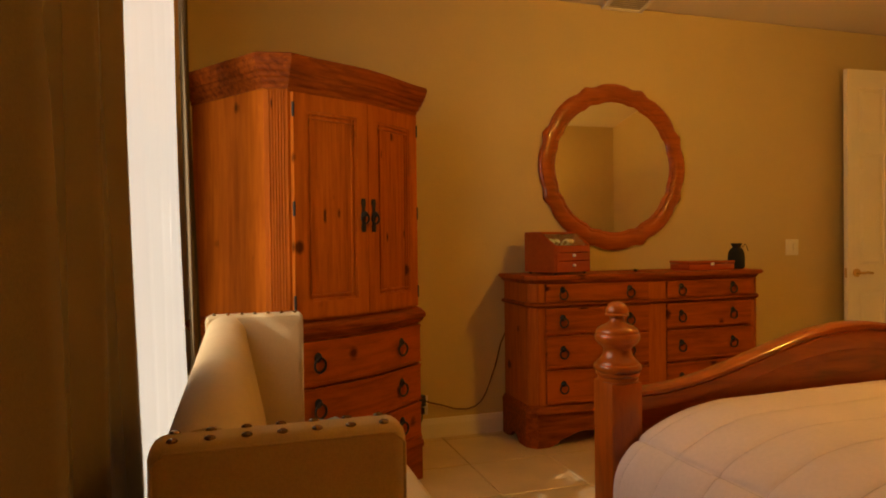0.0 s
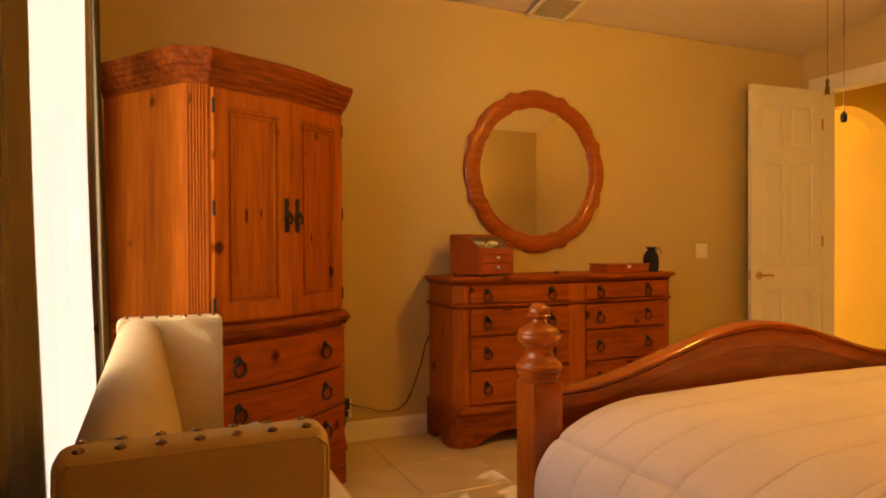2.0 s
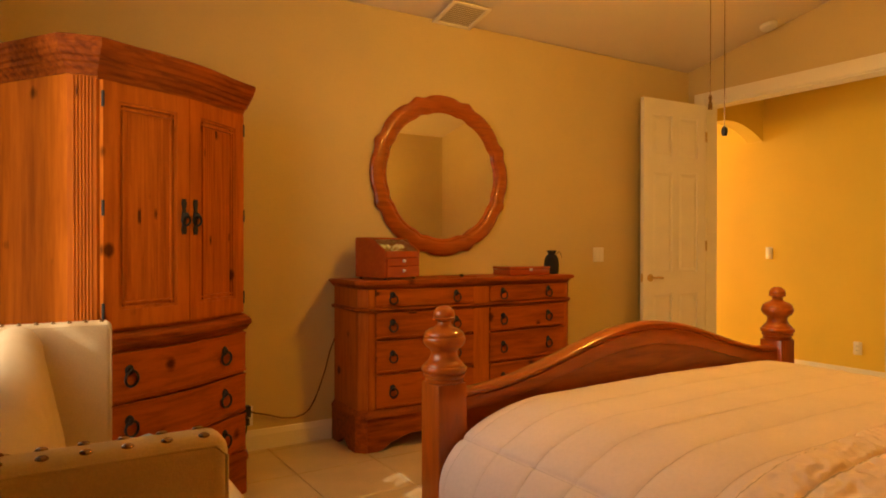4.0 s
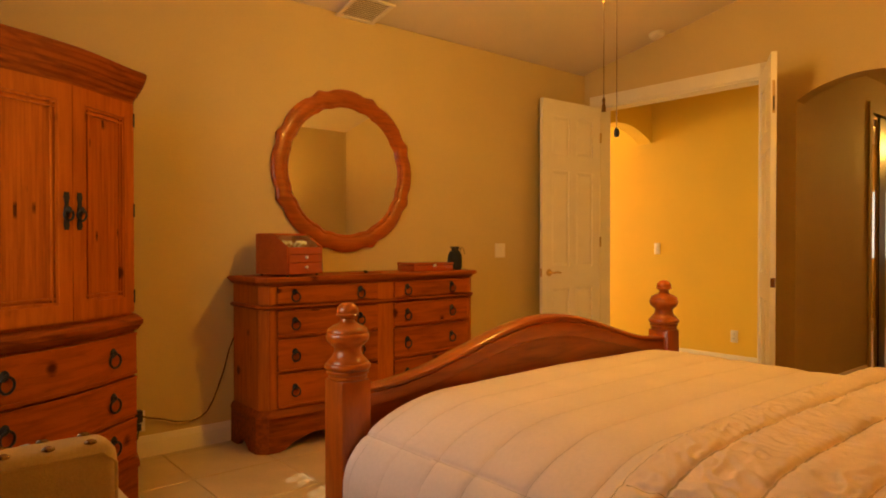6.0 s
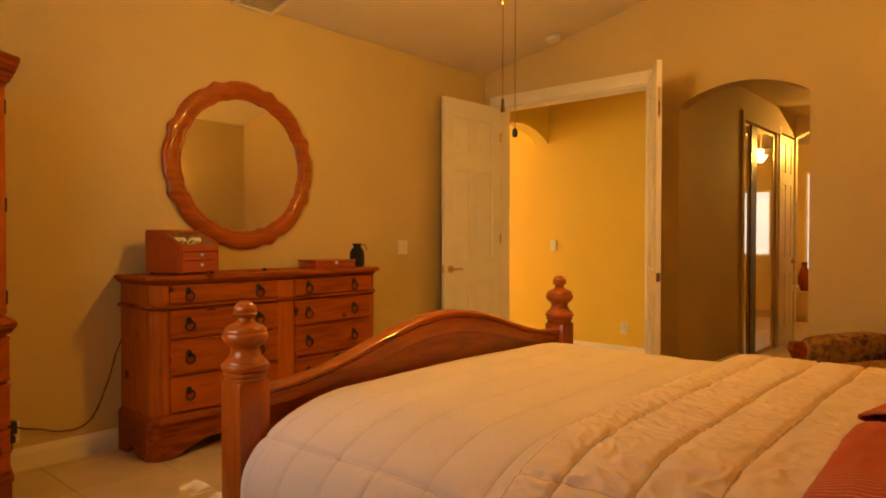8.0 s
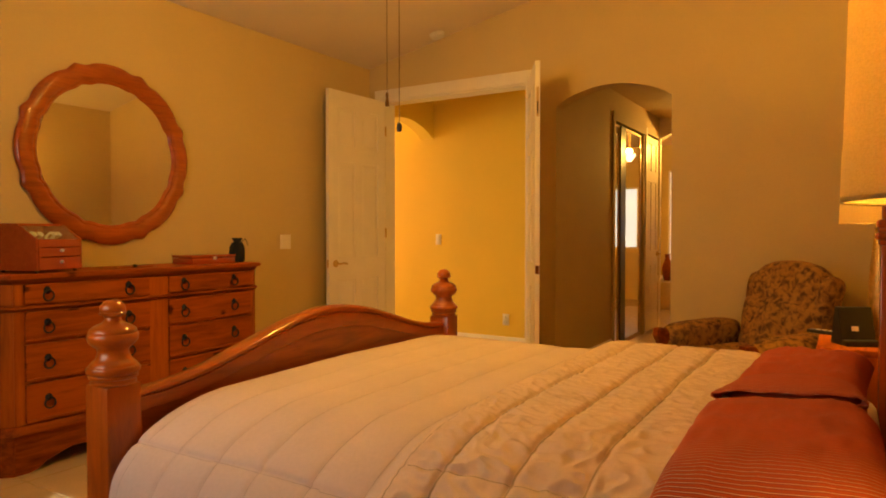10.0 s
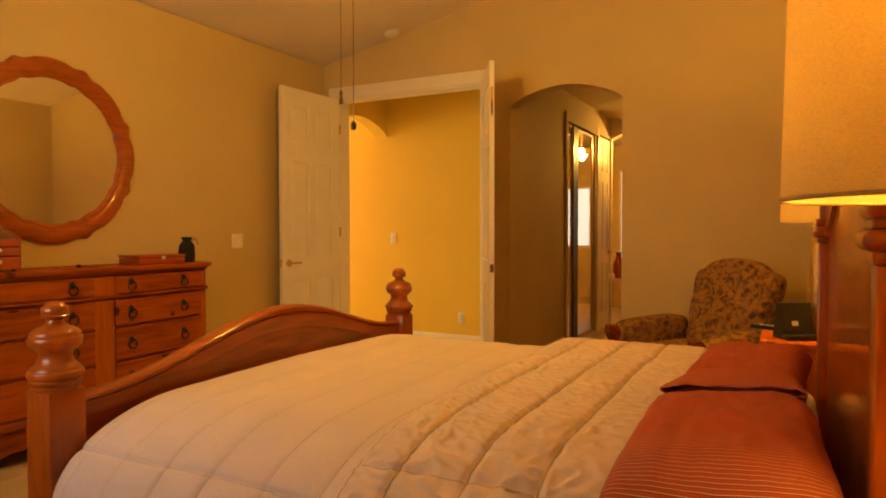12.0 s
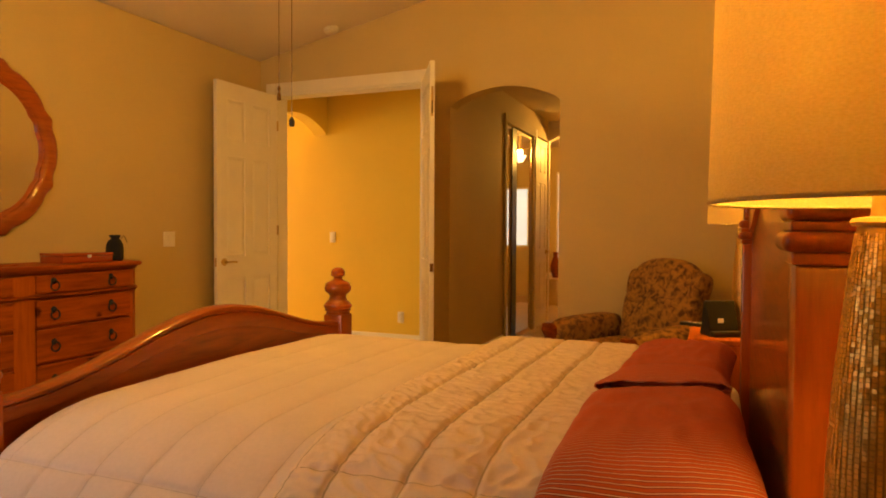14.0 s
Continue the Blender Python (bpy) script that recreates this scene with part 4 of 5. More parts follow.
def cover(name, y0, y1, lift, material, label, crumple, seed, lines_y, drop, end_soft, across):
    """Comforter over the mattress: a quilted sheet that slopes down and hangs over both long sides."""
    bm = bmesh.new()
    xl, xr, top, rx, rz = 1.105 - lift * 0.3, 3.255 + lift * 0.3, 0.672 + lift, 0.45, 0.25
    flat = xr - xl - 2 * rx
    arc = 0.56
    total = 2 * drop + 2 * arc + flat
    nu, nv = 460, int((y1 - y0) / 0.006)
    along = [drop - 0.06, drop + across, drop + 2 * arc + flat - across]
    g = []
    for j in range(nv + 1):
        y = y0 + (y1 - y0) * j / nv
        row, out = [], []
        for i in range(nu + 1):
            s = total * i / nu
            if s < drop:
                x, z, nx, nz = xl - 0.05 * (drop - s), top - rz - (drop - s), -1, 0
            elif s < drop + arc:
                a = (s - drop) / arc * math.pi / 2
                x, z, nx, nz = xl + rx * (1 - math.cos(a)), top - rz * (1 - math.sin(a)), -math.cos(a), math.sin(a)
            elif s < drop + arc + flat:
                x, z, nx, nz = xl + rx + (s - drop - arc), top, 0, 1
            elif s < drop + 2 * arc + flat:
                a = (s - drop - arc - flat) / arc * math.pi / 2
                x, z, nx, nz = xr - rx + rx * math.sin(a), top - rz * (1 - math.cos(a)), math.sin(a), math.cos(a)
            else:
                x, z, nx, nz = xr, top - rz - (s - drop - 2 * arc - flat), 1, 0
            z += 0.018 * math.sin(math.pi * min(max((x - xl) / (xr - xl), 0), 1))
            wob = 0.016 * noise.noise(Vector((s * 2.5, y * 2, seed)))
            dy = min(abs(y + wob - l) for l in lines_y)
            ds = min(abs(s + wob - l) for l in along)
            side = 1 if s < drop + arc * 0.6 else max(0.3, 1 - (s - drop - arc * 0.6) / 0.2)
            puff = 0.0035 * (1 - math.exp(-(dy / 0.025) ** 2)) * (1 - 0.8 * side * math.exp(-(ds / 0.03) ** 2))
            puff -= (0.0045 + 0.001 * crumple) * math.exp(-(dy / 0.007) ** 2) * max(side, crumple)
            puff -= 0.006 * side * math.exp(-(ds / 0.009) ** 2)
            puff += 0.007 * noise.noise(Vector((s * 1.8, y * 1.8, seed + 5)))
            rip = noise.noise(Vector((s * 34 + 2 * noise.noise(Vector((s * 3, y * 3, 1))), y * 19 + 1.5 * noise.noise(Vector((s * 5, y * 5, 7))), seed + 2)))
            fin = noise.noise(Vector((s * 34, y * 40, seed + 3)))
            puff += crumple * (0.0125 * (1 - abs(rip)) ** 2 + 0.0025 * fin) * min(0.35 + dy / 0.022, 1)
            near = math.exp(-(dy / 0.05) ** 2)
            puff += 0.003 * near * noise.noise(Vector((s * 14, y * 5, seed + 8)))
            hang = 0.012 * math.sin(y * 15 + 1.3 * math.sin(s * 5)) * max(0, 1 - s / (drop + arc * 0.5))
            e = min((y - y0) / end_soft, (y1 - y) / end_soft, 1)
            fall = 0.0 if e >= 1 else (0.05 if lift == 0 else lift + 0.006) * (1 - math.sqrt(max(0, 1 - (1 - e) ** 2)))
            q = puff + hang - fall
            row.append(bm.verts.new((x + nx * q, y, z + nz * q)))
            out.append((nx, nz))
        g.append(row)
        lean = out
    for j in range(nv):
        for i in range(nu):
            bm.faces.new((g[j][i], g[j][i + 1], g[j + 1][i + 1], g[j + 1][i]))
    grid = [[v.co.copy() for v in row] for row in g]
    ob = tagged(part(name, bm, material, None, "", "all"), label, "bedding")

    def on_sheet(i, y):
        f = min(max((y - y0) / (y1 - y0) * nv, 0), nv - 0.001)
        j = int(f)
        p = grid[j][i].lerp(grid[j + 1][i], f - j)
        return (p.x + lean[i][0] * 0.0012, p.y, p.z + lean[i][1] * 0.0012)

    # seam strips darker than the cloth paint the groove shade
    half = 0.0026 if crumple else 0.0013
    for l in lines_y:
        if not y0 + 0.03 < l < y1 - 0.01:
            continue
        sm = bmesh.new()
        last = None
        for i in range(4, nu - 3):
            s = total * i / nu
            y = l - 0.016 * noise.noise(Vector((s * 2.5, l * 2, seed)))
            pair = [sm.verts.new(on_sheet(i, y - half)), sm.verts.new(on_sheet(i, y + half))]
            if last:
                sm.faces.new((last[0], pair[0], pair[1], last[1]))
            last = pair
        part("seam", sm, SEAM_SHADE if crumple else SEAM_SHADE_PALE, ob, "stitched seam with groove shade in its colour", "all")
    for l in along[1:]:
        sm = bmesh.new()
        last = None
        for j in range(6, nv - 5):
            y = y0 + (y1 - y0) * j / nv
            i = min(max(int((l - 0.016 * noise.noise(Vector((l * 2.5, y * 2, seed)))) / total * nu), 1), nu - 1)
            c, d = Vector(on_sheet(i, y)), Vector(on_sheet(i + 1, y)) - Vector(on_sheet(i, y))
            pair = [sm.verts.new(c - d * 0.15), sm.verts.new(c + d * 0.25)]
            if last:
                sm.faces.new((last[0], pair[0], pair[1], last[1]))
            last = pair
        part("seam", sm, SEAM_SHADE if crumple else SEAM_SHADE_PALE, ob, "stitched seam with groove shade in its colour", "all")
    so = ob.modifiers.new("thickness", "SOLIDIFY")
    so.thickness, so.offset = 0.010, -1
    return ob


cover("comforter", -0.08, 1.845, 0.0, QUILT, "pale quilted comforter spread over the whole bed", 0.0, 1, [0.30, 0.46, 0.62, 0.78, 0.94, 1.10, 1.275, 1.44, 1.61, 1.76], 0.22, 0.10, 0.235)
# the seam strip at 0.868 draws the shaded crease along the fold
cover("folded_quilt", -0.04, 0.885, 0.036, QUILT_BACK, "crumpled cream channel-quilted layer over the comforter", 1.0, 4, [-0.10, 0.09, 0.25, 0.42, 0.58, 0.755, 0.868], 0.20, 0.024, 0.328)


def pillow(name, m, w, d, h, material, label, seed, hem=True):
    bm = bmesh.new()
    n = 40
    sides = []
    for s in (1, -1):
        g = []
        for j in range(n + 1):
            v = -1 + 2 * j / n
            row = []
            for i in range(n + 1):
                u = -1 + 2 * i / n
                edge = max(0.0, (1 - u ** 4) * (1 - v ** 4))
                pin = 1 - 0.10 * (1 - abs(v)) * abs(u) ** 6
                pin2 = 1 - 0.07 * (1 - abs(u)) * abs(v) ** 6
                z = (h * 0.78 * edge ** 0.46) if s > 0 else (-h * 0.22 * edge ** 0.8)
                z += s * 0.016 * edge * noise.noise(Vector((u * 2 + seed, v * 2, s)))
                z += s * 0.007 * edge ** 0.3 * noise.noise(Vector((u * 5 + seed, v * 7, s + 4)))
                z += s * 0.005 * edge ** 0.5 * (0.5 + 0.5 * u) * noise.noise(Vector((u * 3 + seed, v * 9 + u * 3, s + 9)))
                row.append(bm.verts.new((u * w / 2 * pin, v * d / 2 * pin2, z)))
            g.append(row)
        sides.append(g)
        for j in range(n):
            for i in range(n):
                bm.faces.new((g[j][i], g[j][i + 1], g[j + 1][i + 1], g[j + 1][i]))
    bmesh.ops.remove_doubles(bm, verts=bm.verts, dist=0.0005)
    ob = part(name, bm, material, None, "", "all")
    ob.matrix_world = m
    if hem:
        bm = bmesh.new()
        rows = []
        k = 56
        for j in range(11):
            f = j / 10
            x = -w / 2 + 0.13 - 0.165 * f
            ry, rz = d / 2 * (0.92 + 0.12 * f), h * (0.50 - 0.36 * f ** 1.3)
            row = []
            for i in range(k):
                a = 2 * math.pi * i / k
                c, n_ = math.cos(a), math.sin(a)
                wave = 0.012 * f * noise.noise(Vector((3 * c + seed, 3 * n_, 2 * f)))
                row.append(bm.verts.new((x + 0.02 * f * noise.noise(Vector((2 * c, seed, 2 * n_))), ry * math.copysign(abs(c) ** 0.8, c) + wave,
                                         h * (0.29 + 0.20 * f) + rz * math.copysign(abs(n_) ** 0.8, n_) + wave)))
            rows.append(row)
        for p, q in zip(rows, rows[1:]):
            for i in range(k):
                bm.faces.new((p[i], p[(i + 1) % k], q[(i + 1) % k], q[i]))
        sleeve = part("hem", bm, material, ob, "loose striped open hem", "all")
        so = sleeve.modifiers.new("thickness", "SOLIDIFY")
        so.thickness = 0.003
    return tagged(ob, label, "pillow", "pillows on the bed")


pillow("pillow", pose(1.475, 0.08, 0.722, -4, 1, 2), 0.74, 0.40, 0.148, PILLOW, "plump red pillow with fine striped hem on the comforter", 1, False)
pillow("pillow", pose(2.365, 0.08, 0.716, -5, -1, -3), 0.76, 0.36, 0.122, PILLOW_FAR, "plain red pillow with narrow striped hem on the comforter", 2)


# ---- settee by the window ----
set_ = empty("settee", pose(0, 0, 0), "cream upholstered settee with bronze nailheads under the window", "sofa")
SX, SY0, SY1, SZ = -0.115, 0.885, 2.50, 0.958
part("seat_base", box(SX + 0.04, SY0 + 0.07, 0.20, 0.50, SY1 - 0.07, 0.36, 0.02), CREAM, set_, smooth=True)
part("seat_cushion", box(SX + 0.10, SY0 + 0.075, 0.34, 0.545, SY1 - 0.075, 0.475, 0.05, seg=4), CREAM, set_, smooth=True)


def arm(y0, y1):
    x0, x1, z0, z1, r = SX, 0.222, 0.16, SZ, 0.022
    bm = box(x0, y0, z0, x1, y1, z1, r, seg=4)
    ob = part("arm", bm, CREAM, set_, smooth=True)
    pipe = [(x0 + 0.01, y0 - 0.001, z0 + 0.01), (x0 + 0.006, y0 - 0.001, z1 - 0.025), (x0 + 0.02, y0 + 0.003, z1 - 0.012), (x1 - 0.02, y0 + 0.003, z1 - 0.012), (x1 - 0.006, y0 - 0.001, z1 - 0.025), (x1 - 0.006, y0 - 0.001, z0 + 0.01)]
    part("piping", tube(pipe, 0.0022, 6), CREAM, ob, smooth=True)
    return ob


for y0, y1 in ((SY0, SY0 + 0.075), (SY1 - 0.075, SY1)):
    a = arm(y0, y1)
    for k in range(7):
        for yy in (y0 + 0.020, y1 - 0.016):
            bm = bmesh.new()
            bmesh.ops.create_uvsphere(bm, u_segments=12, v_segments=6, radius=0.0078, matrix=Matrix.Translation((SX + 0.03 + k * 0.046, yy, SZ - 0.001)) @ Matrix.Diagonal((1, 1, 0.55, 1)))
            part("nailhead", bm, NAIL, a, "bronze nailhead", "all")
back_prof = [(SX, 0.16), (SX, 0.86)] + [(SX + 0.068 - 0.068 * math.cos(math.pi * k / 12), 0.885 + 0.072 * math.sin(math.pi * k / 12)) for k in range(13)] + [(SX + 0.145, 0.84), (SX + 0.165, 0.74), (SX + 0.19, 0.62), (SX + 0.205, 0.50), (SX + 0.205, 0.30)]
bm = bmesh.new()
nv = 40
ys = [SY0 + 0.075 + (SY1 - SY0 - 0.15) * i / nv for i in range(nv + 1)]
rows = []
for y in ys:
    dip = 0.004 * math.cos(2 * math.pi * (y - SY0) / 0.36)
    rows.append([bm.verts.new((x + (dip if x > SX + 0.05 else 0), y, z)) for x, z in back_prof])
for p, q in zip(rows, rows[1:]):
    for i in range(len(back_prof)):
        bm.faces.new((p[i], q[i], q[(i + 1) % len(back_prof)], p[(i + 1) % len(back_prof)]))
bm.faces.new(rows[0])
bm.faces.new(rows[-1])
part("backrest", bm, CREAM, set_, "padded cream back with a rolled top", True)
for x in (SX + 0.05, 0.45):
    for y in (SY0 + 0.06, SY1 - 0.06):
        part("leg", lathe([(0.016, 0), (0.026, 0.20)], 12, cx=x, cy=y), BEDWOOD_Z, set_, "dark wooden leg")
cu = pillow("cushion", pose(0.33, 2.32, 0.500, 25, 3, 12), 0.20, 0.20, 0.08, BLUE, "small grey-blue cushion leaning on the settee", 5, False)
cu["group"] = ""

# ---- nightstands and lamps ----
def nightstand(m):
    a = empty("nightstand", m, "low pine nightstand beside the bed", "nightstand", "nightstands by the bed")
    w, d = 0.56, 0.40
    part("body", box(-w / 2 + 0.02, -d + 0.02, 0.12, w / 2 - 0.02, 0, 0.68, 0.004), PINE, a)
    part("top", box(-w / 2, -d - 0.01, 0.68, w / 2, 0, 0.712, 0.009), PINE_X, a, "polished pine top", True)
    for z0, z1 in ((0.42, 0.65), (0.16, 0.40)):
        dr = part("drawer", box(-w / 2 + 0.05, -d + 0.004, z0, w / 2 - 0.05, -d + 0.02, z1, 0.004), PINE_X, a)
        ring_pull(0, -d + 0.004, (z0 + z1) / 2, dr, 1.1)
    for x in (-w / 2 + 0.05, w / 2 - 0.05):
        for y in (-d + 0.05, -0.04):
            part("foot", box(x - 0.03, y - 0.03, 0, x + 0.03, y + 0.03, 0.12, 0.006), PINE_DK, a)
    return a


ns = nightstand(pose(0.80, SY + 0.02, 0, 0, 0, 180))
copy_thing(ns, pose(3.565, SY + 0.03, 0, 0, 0, 180))


def table_lamp(m):
    a = empty("table_lamp", m, "lit table lamp with gold mosaic base and linen drum shade", "lamp", "bedside lamps")
    body = [(0.0, 0), (0.044, 0), (0.046, 0.012), (0.040, 0.022), (0.043, 0.05), (0.048, 0.12), (0.049, 0.20), (0.047, 0.27), (0.043, 0.34), (0.036, 0.41), (0.031, 0.46), (0.027, 0.49), (0.025, 0.505), (0, 0.506)]
    base = part("base", lathe(body, 40), GILT, a, "bulbous gold base", True)

    def rad(z):
        for (r0, z0), (r1, z1) in zip(body, body[1:]):
            if z0 <= z <= z1 and z1 > z0:
                return r0 + (r1 - r0) * (z - z0) / (z1 - z0)
        return 0.05
    bm = bmesh.new()
    cols = 46
    rnd = random.Random(4)
    for c in range(cols):
        z = 0.03
        while z < 0.495:
            h = rnd.uniform(0.0045, 0.0062)
            r = rad(z + h / 2) + 0.0012
            t0, t1 = 2 * math.pi * (c + 0.12) / cols, 2 * math.pi * (c + 0.80) / cols
            tip = rnd.uniform(-0.0005, 0.0005)
            ra, rb = rad(z) + 0.001, rad(z + h) + 0.001
            v = [bm.verts.new((rr * math.cos(t), rr * math.sin(t), zz)) for rr, t, zz in ((ra + tip, t0, z), (ra - tip, t1, z), (rb - tip, t1, z + h * 0.85), (rb + tip, t0, z + h * 0.85))]
            w = [bm.verts.new((q.co.x * 0.97, q.co.y * 0.97, q.co.z)) for q in v]
            bm.faces.new(v)
            for i in range(4):
                bm.faces.new((v[i], v[(i + 1) % 4], w[(i + 1) % 4], w[i]))
            z += h
    ch = part("mosaic", bm, GOLD, base, "columns of small gold mirror chips")
    ch["kind"] = "stuff"
    part("cap", lathe([(0, 0.505), (0.030, 0.505), (0.032, 0.509), (0.030, 0.513), (0.014, 0.515), (0.010, 0.55), (0.010, 0.62), (0, 0.62)], 24), BRASS, a, "brass cap and neck", True)
    bm = bmesh.new()
    n, z0, z1 = 64, 0.530, 0.86
    rings = []
    for r, z in ((0.168, z0), (0.161, z1), (0.1585, z1), (0.1655, z0)):
        rings.append([bm.verts.new((r * math.cos(2 * math.pi * i / n), r * math.sin(2 * math.pi * i / n), z)) for i in range(n)])
    for k in range(4):
        p, q = rings[k], rings[(k + 1) % 4]
        for i in range(n):
            bm.faces.new((p[i], p[(i + 1) % n], q[(i + 1) % n], q[i]))
    shade = part("shade", bm, SHADE, a, "glowing beige linen drum shade", True)
    bm = torus(0.167, 0.0025, 64, 6, m=Matrix.Translation((0, 0, z0)) @ Matrix.Rotation(radians(90), 4, "X"))
    part("rim", bm, SHADE, shade, smooth="all")
    return a


tl = table_lamp(pose(0.78, -0.189, 0.712))
copy_thing(tl, pose(3.56, -0.165, 0.722))


# ---- soft shapes ----
def blob(w, d, h, power=4.0, cuts=12, dent=None):
    """A padded block: a cube rounded by a superellipsoid."""
    bm = bmesh.new()
    bmesh.ops.create_cube(bm, size=2)
    bmesh.ops.subdivide_edges(bm, edges=bm.edges, cuts=cuts, use_grid_fill=True)
    for v in bm.verts:
        p = v.co.copy()
        k = (abs(p.x) ** power + abs(p.y) ** power + abs(p.z) ** power) ** (1 / power)
        p /= k
        if dent:
            p = dent(p)
        v.co = (p.x * w / 2, p.y * d / 2, p.z * h / 2)
    return bm


def recliner(m):
    a = empty("recliner", m, "rocking armchair in worn brown floral cloth near the wall", "armchair")
    part("base", box(-0.30, -0.30, 0.0, 0.30, 0.32, 0.10, 0.02), BEDWOOD, a, "dark wooden base")
    part("seat_frame", box(-0.29, -0.36, 0.10, 0.29, 0.34, 0.30, 0.03, seg=3), FLORAL, a, smooth=True)
    part("seat_cushion", blob(0.58, 0.70, 0.20, 5), FLORAL, a, smooth="all").matrix_local = pose(0, -0.10, 0.39, 3)

    def tuft(p):
        q = p.copy()
        if p.y < 0:
            q.y *= 1 - 0.20 * math.exp(-((p.z - 0.30) / 0.10) ** 2) - 0.16 * math.exp(-((p.z + 0.35) / 0.10) ** 2)
            q.y *= 1 + 0.05 * math.cos(9 * p.x)
        q.x *= 1 - 0.10 * max(0, p.z) ** 3 + 0.04 * math.sin(3 * p.z)
        return q
    back = part("backrest", blob(0.60, 0.26, 0.72, 3.2, 16, tuft), FLORAL, a, "tufted floral back with a rounded head", "all")
    back.matrix_local = pose(0, 0.33, 0.68, -17)
    for s in (-1, 1):
        wing = part("wing", blob(0.09, 0.16, 0.24, 3), FLORAL, a, smooth="all")
        wing.matrix_local = pose(s * 0.27 + 0.02, 0.36, 0.83, -17, s * 6)
        arm_ = part("arm", blob(0.17, 0.58, 0.19, 4), FLORAL, a, smooth="all")
        arm_.matrix_local = pose(s * 0.37, 0.0, 0.535, 3)
        part("arm_side", box(s * 0.37 - 0.05, -0.30, 0.10, s * 0.37 + 0.05, 0.28, 0.52, 0.02), FLORAL, arm_.parent, smooth=True)
        bm = prism([(-0.33, 0.12), (-0.30, 0.30), (-0.34, 0.42), (-0.40, 0.50), (-0.43, 0.555), (-0.42, 0.60), (-0.36, 0.60), (-0.31, 0.54), (-0.27, 0.40), (-0.26, 0.12)], "x", s * 0.37 - 0.035, s * 0.37 + 0.035, bevel=0.008)
        part("arm_front", bm, PINE_DK, a, "carved dark wooden arm front", True).matrix_local = pose(0, 0.055, -0.01)
    return a


recliner(pose(4.40, 0.50, 0, 0, 0, 231))

# ---- things on the dresser ----
TOPZ = 1.003
wb = empty("watch_box", pose(1.865, 3.645, TOPZ, 0, 0, 16), "glossy cherry watch box with sloping glass lid on the dresser", "box")
side = [(-0.135, 0.012), (0.135, 0.012), (0.135, 0.245), (0.125, 0.255), (0.02, 0.255), (-0.02, 0.245), (-0.135, 0.175)]
for s in (-1, 1):
    part("side_panel", prism(side, "x", s * 0.14 - 0.006, s * 0.14 + 0.006, bevel=0.002), REDBOX, wb, smooth=True)
part("back_panel", box(-0.134, 0.123, 0.012, 0.134, 0.135, 0.25), REDBOX, wb)
part("top_panel", box(-0.134, 0.0, 0.243, 0.134, 0.123, 0.255), REDBOX, wb)
part("floor_panel", box(-0.134, -0.122, 0.012, 0.134, 0.123, 0.024), REDBOX, wb)
part("tray", box(-0.134, -0.11, 0.145, 0.134, 0.12, 0.165), CREAM, wb, "cream velvet tray")
for z0, z1 in ((0.014, 0.078), (0.082, 0.128)):
    dr = part("drawer", box(-0.132, -0.138, z0, 0.132, -0.122, z1, 0.003), REDBOX, wb)
    part("pull", lathe([(0, 0), (0.006, 0.002), (0.009, 0.012), (0.006, 0.018), (0, 0.019)], 12), PLASTIC, dr, "small silver knob", True).matrix_local = pose(0, -0.138, (z0 + z1) / 2 + 0.008, 90)
part("front_rail", box(-0.134, -0.137, 0.131, 0.134, -0.12, 0.172, 0.003), REDBOX, wb)
bm = prism([(-0.130, 0.171), (-0.124, 0.168), (-0.012, 0.238), (-0.018, 0.243)], "x", -0.132, 0.132)
lid = part("lid_glass", bm, GLASS, wb, "clear glass lid")
lid.visible_shadow = False
for k, x in enumerate((-0.08, -0.02, 0.045, 0.095)):
    w = part("watch", torus(0.024, 0.007, 20, 8, m=Matrix.Translation((x, -0.02 + 0.02 * (k % 2), 0.185)) @ Matrix.Rotation(radians(40), 4, "X")), (PLASTIC, BRASS)[k % 2], wb, "pale wristwatch in the tray", "all")
    part("dial", lathe([(0, 0), (0.016, 0), (0.016, 0.006), (0, 0.007)], 16), PLASTIC, w).matrix_local = pose(x, -0.045 + 0.02 * (k % 2), 0.195, 40)
for x in (-0.12, 0.12):
    for y in (-0.11, 0.11):
        part("foot", lathe([(0.009, 0), (0.010, 0.012)], 10, cx=x, cy=y), BLACK, wb)
fb = empty("flat_box", pose(2.935, 3.66, TOPZ), "low cherry keepsake box with a pale clasp on the dresser", "box")
part("body", box(-0.175, -0.10, 0, 0.175, 0.10, 0.040, 0.003), REDBOX, fb, smooth=True)
part("lid", box(-0.178, -0.103, 0.042, 0.178, 0.103, 0.060, 0.004), REDBOX, fb, smooth=True)
part("clasp", box(-0.012, -0.108, 0.030, 0.012, -0.102, 0.048, 0.002), PLASTIC, fb, "pale metal clasp")
bag = empty("pouch", pose(3.165, 3.60, TOPZ), "small black drawstring pouch standing on the dresser", "pouch")
bp_ = [(0.0, 0.0), (0.046, 0.002), (0.056, 0.02), (0.058, 0.07), (0.054, 0.11), (0.040, 0.135), (0.026, 0.143), (0.030, 0.152), (0.040, 0.168), (0.036, 0.170), (0.024, 0.150), (0, 0.146)]
bm = lathe(bp_, 28)
for v in bm.verts:
    a = math.atan2(v.co.y, v.co.x)
    k = 1 + 0.06 * math.sin(7 * a + 20 * v.co.z) + 0.05 * math.sin(3 * a)
    v.co.x *= k
    v.co.y *= k * 0.72
part("sack", bm, CLOTH_BLACK, bag, smooth="all")
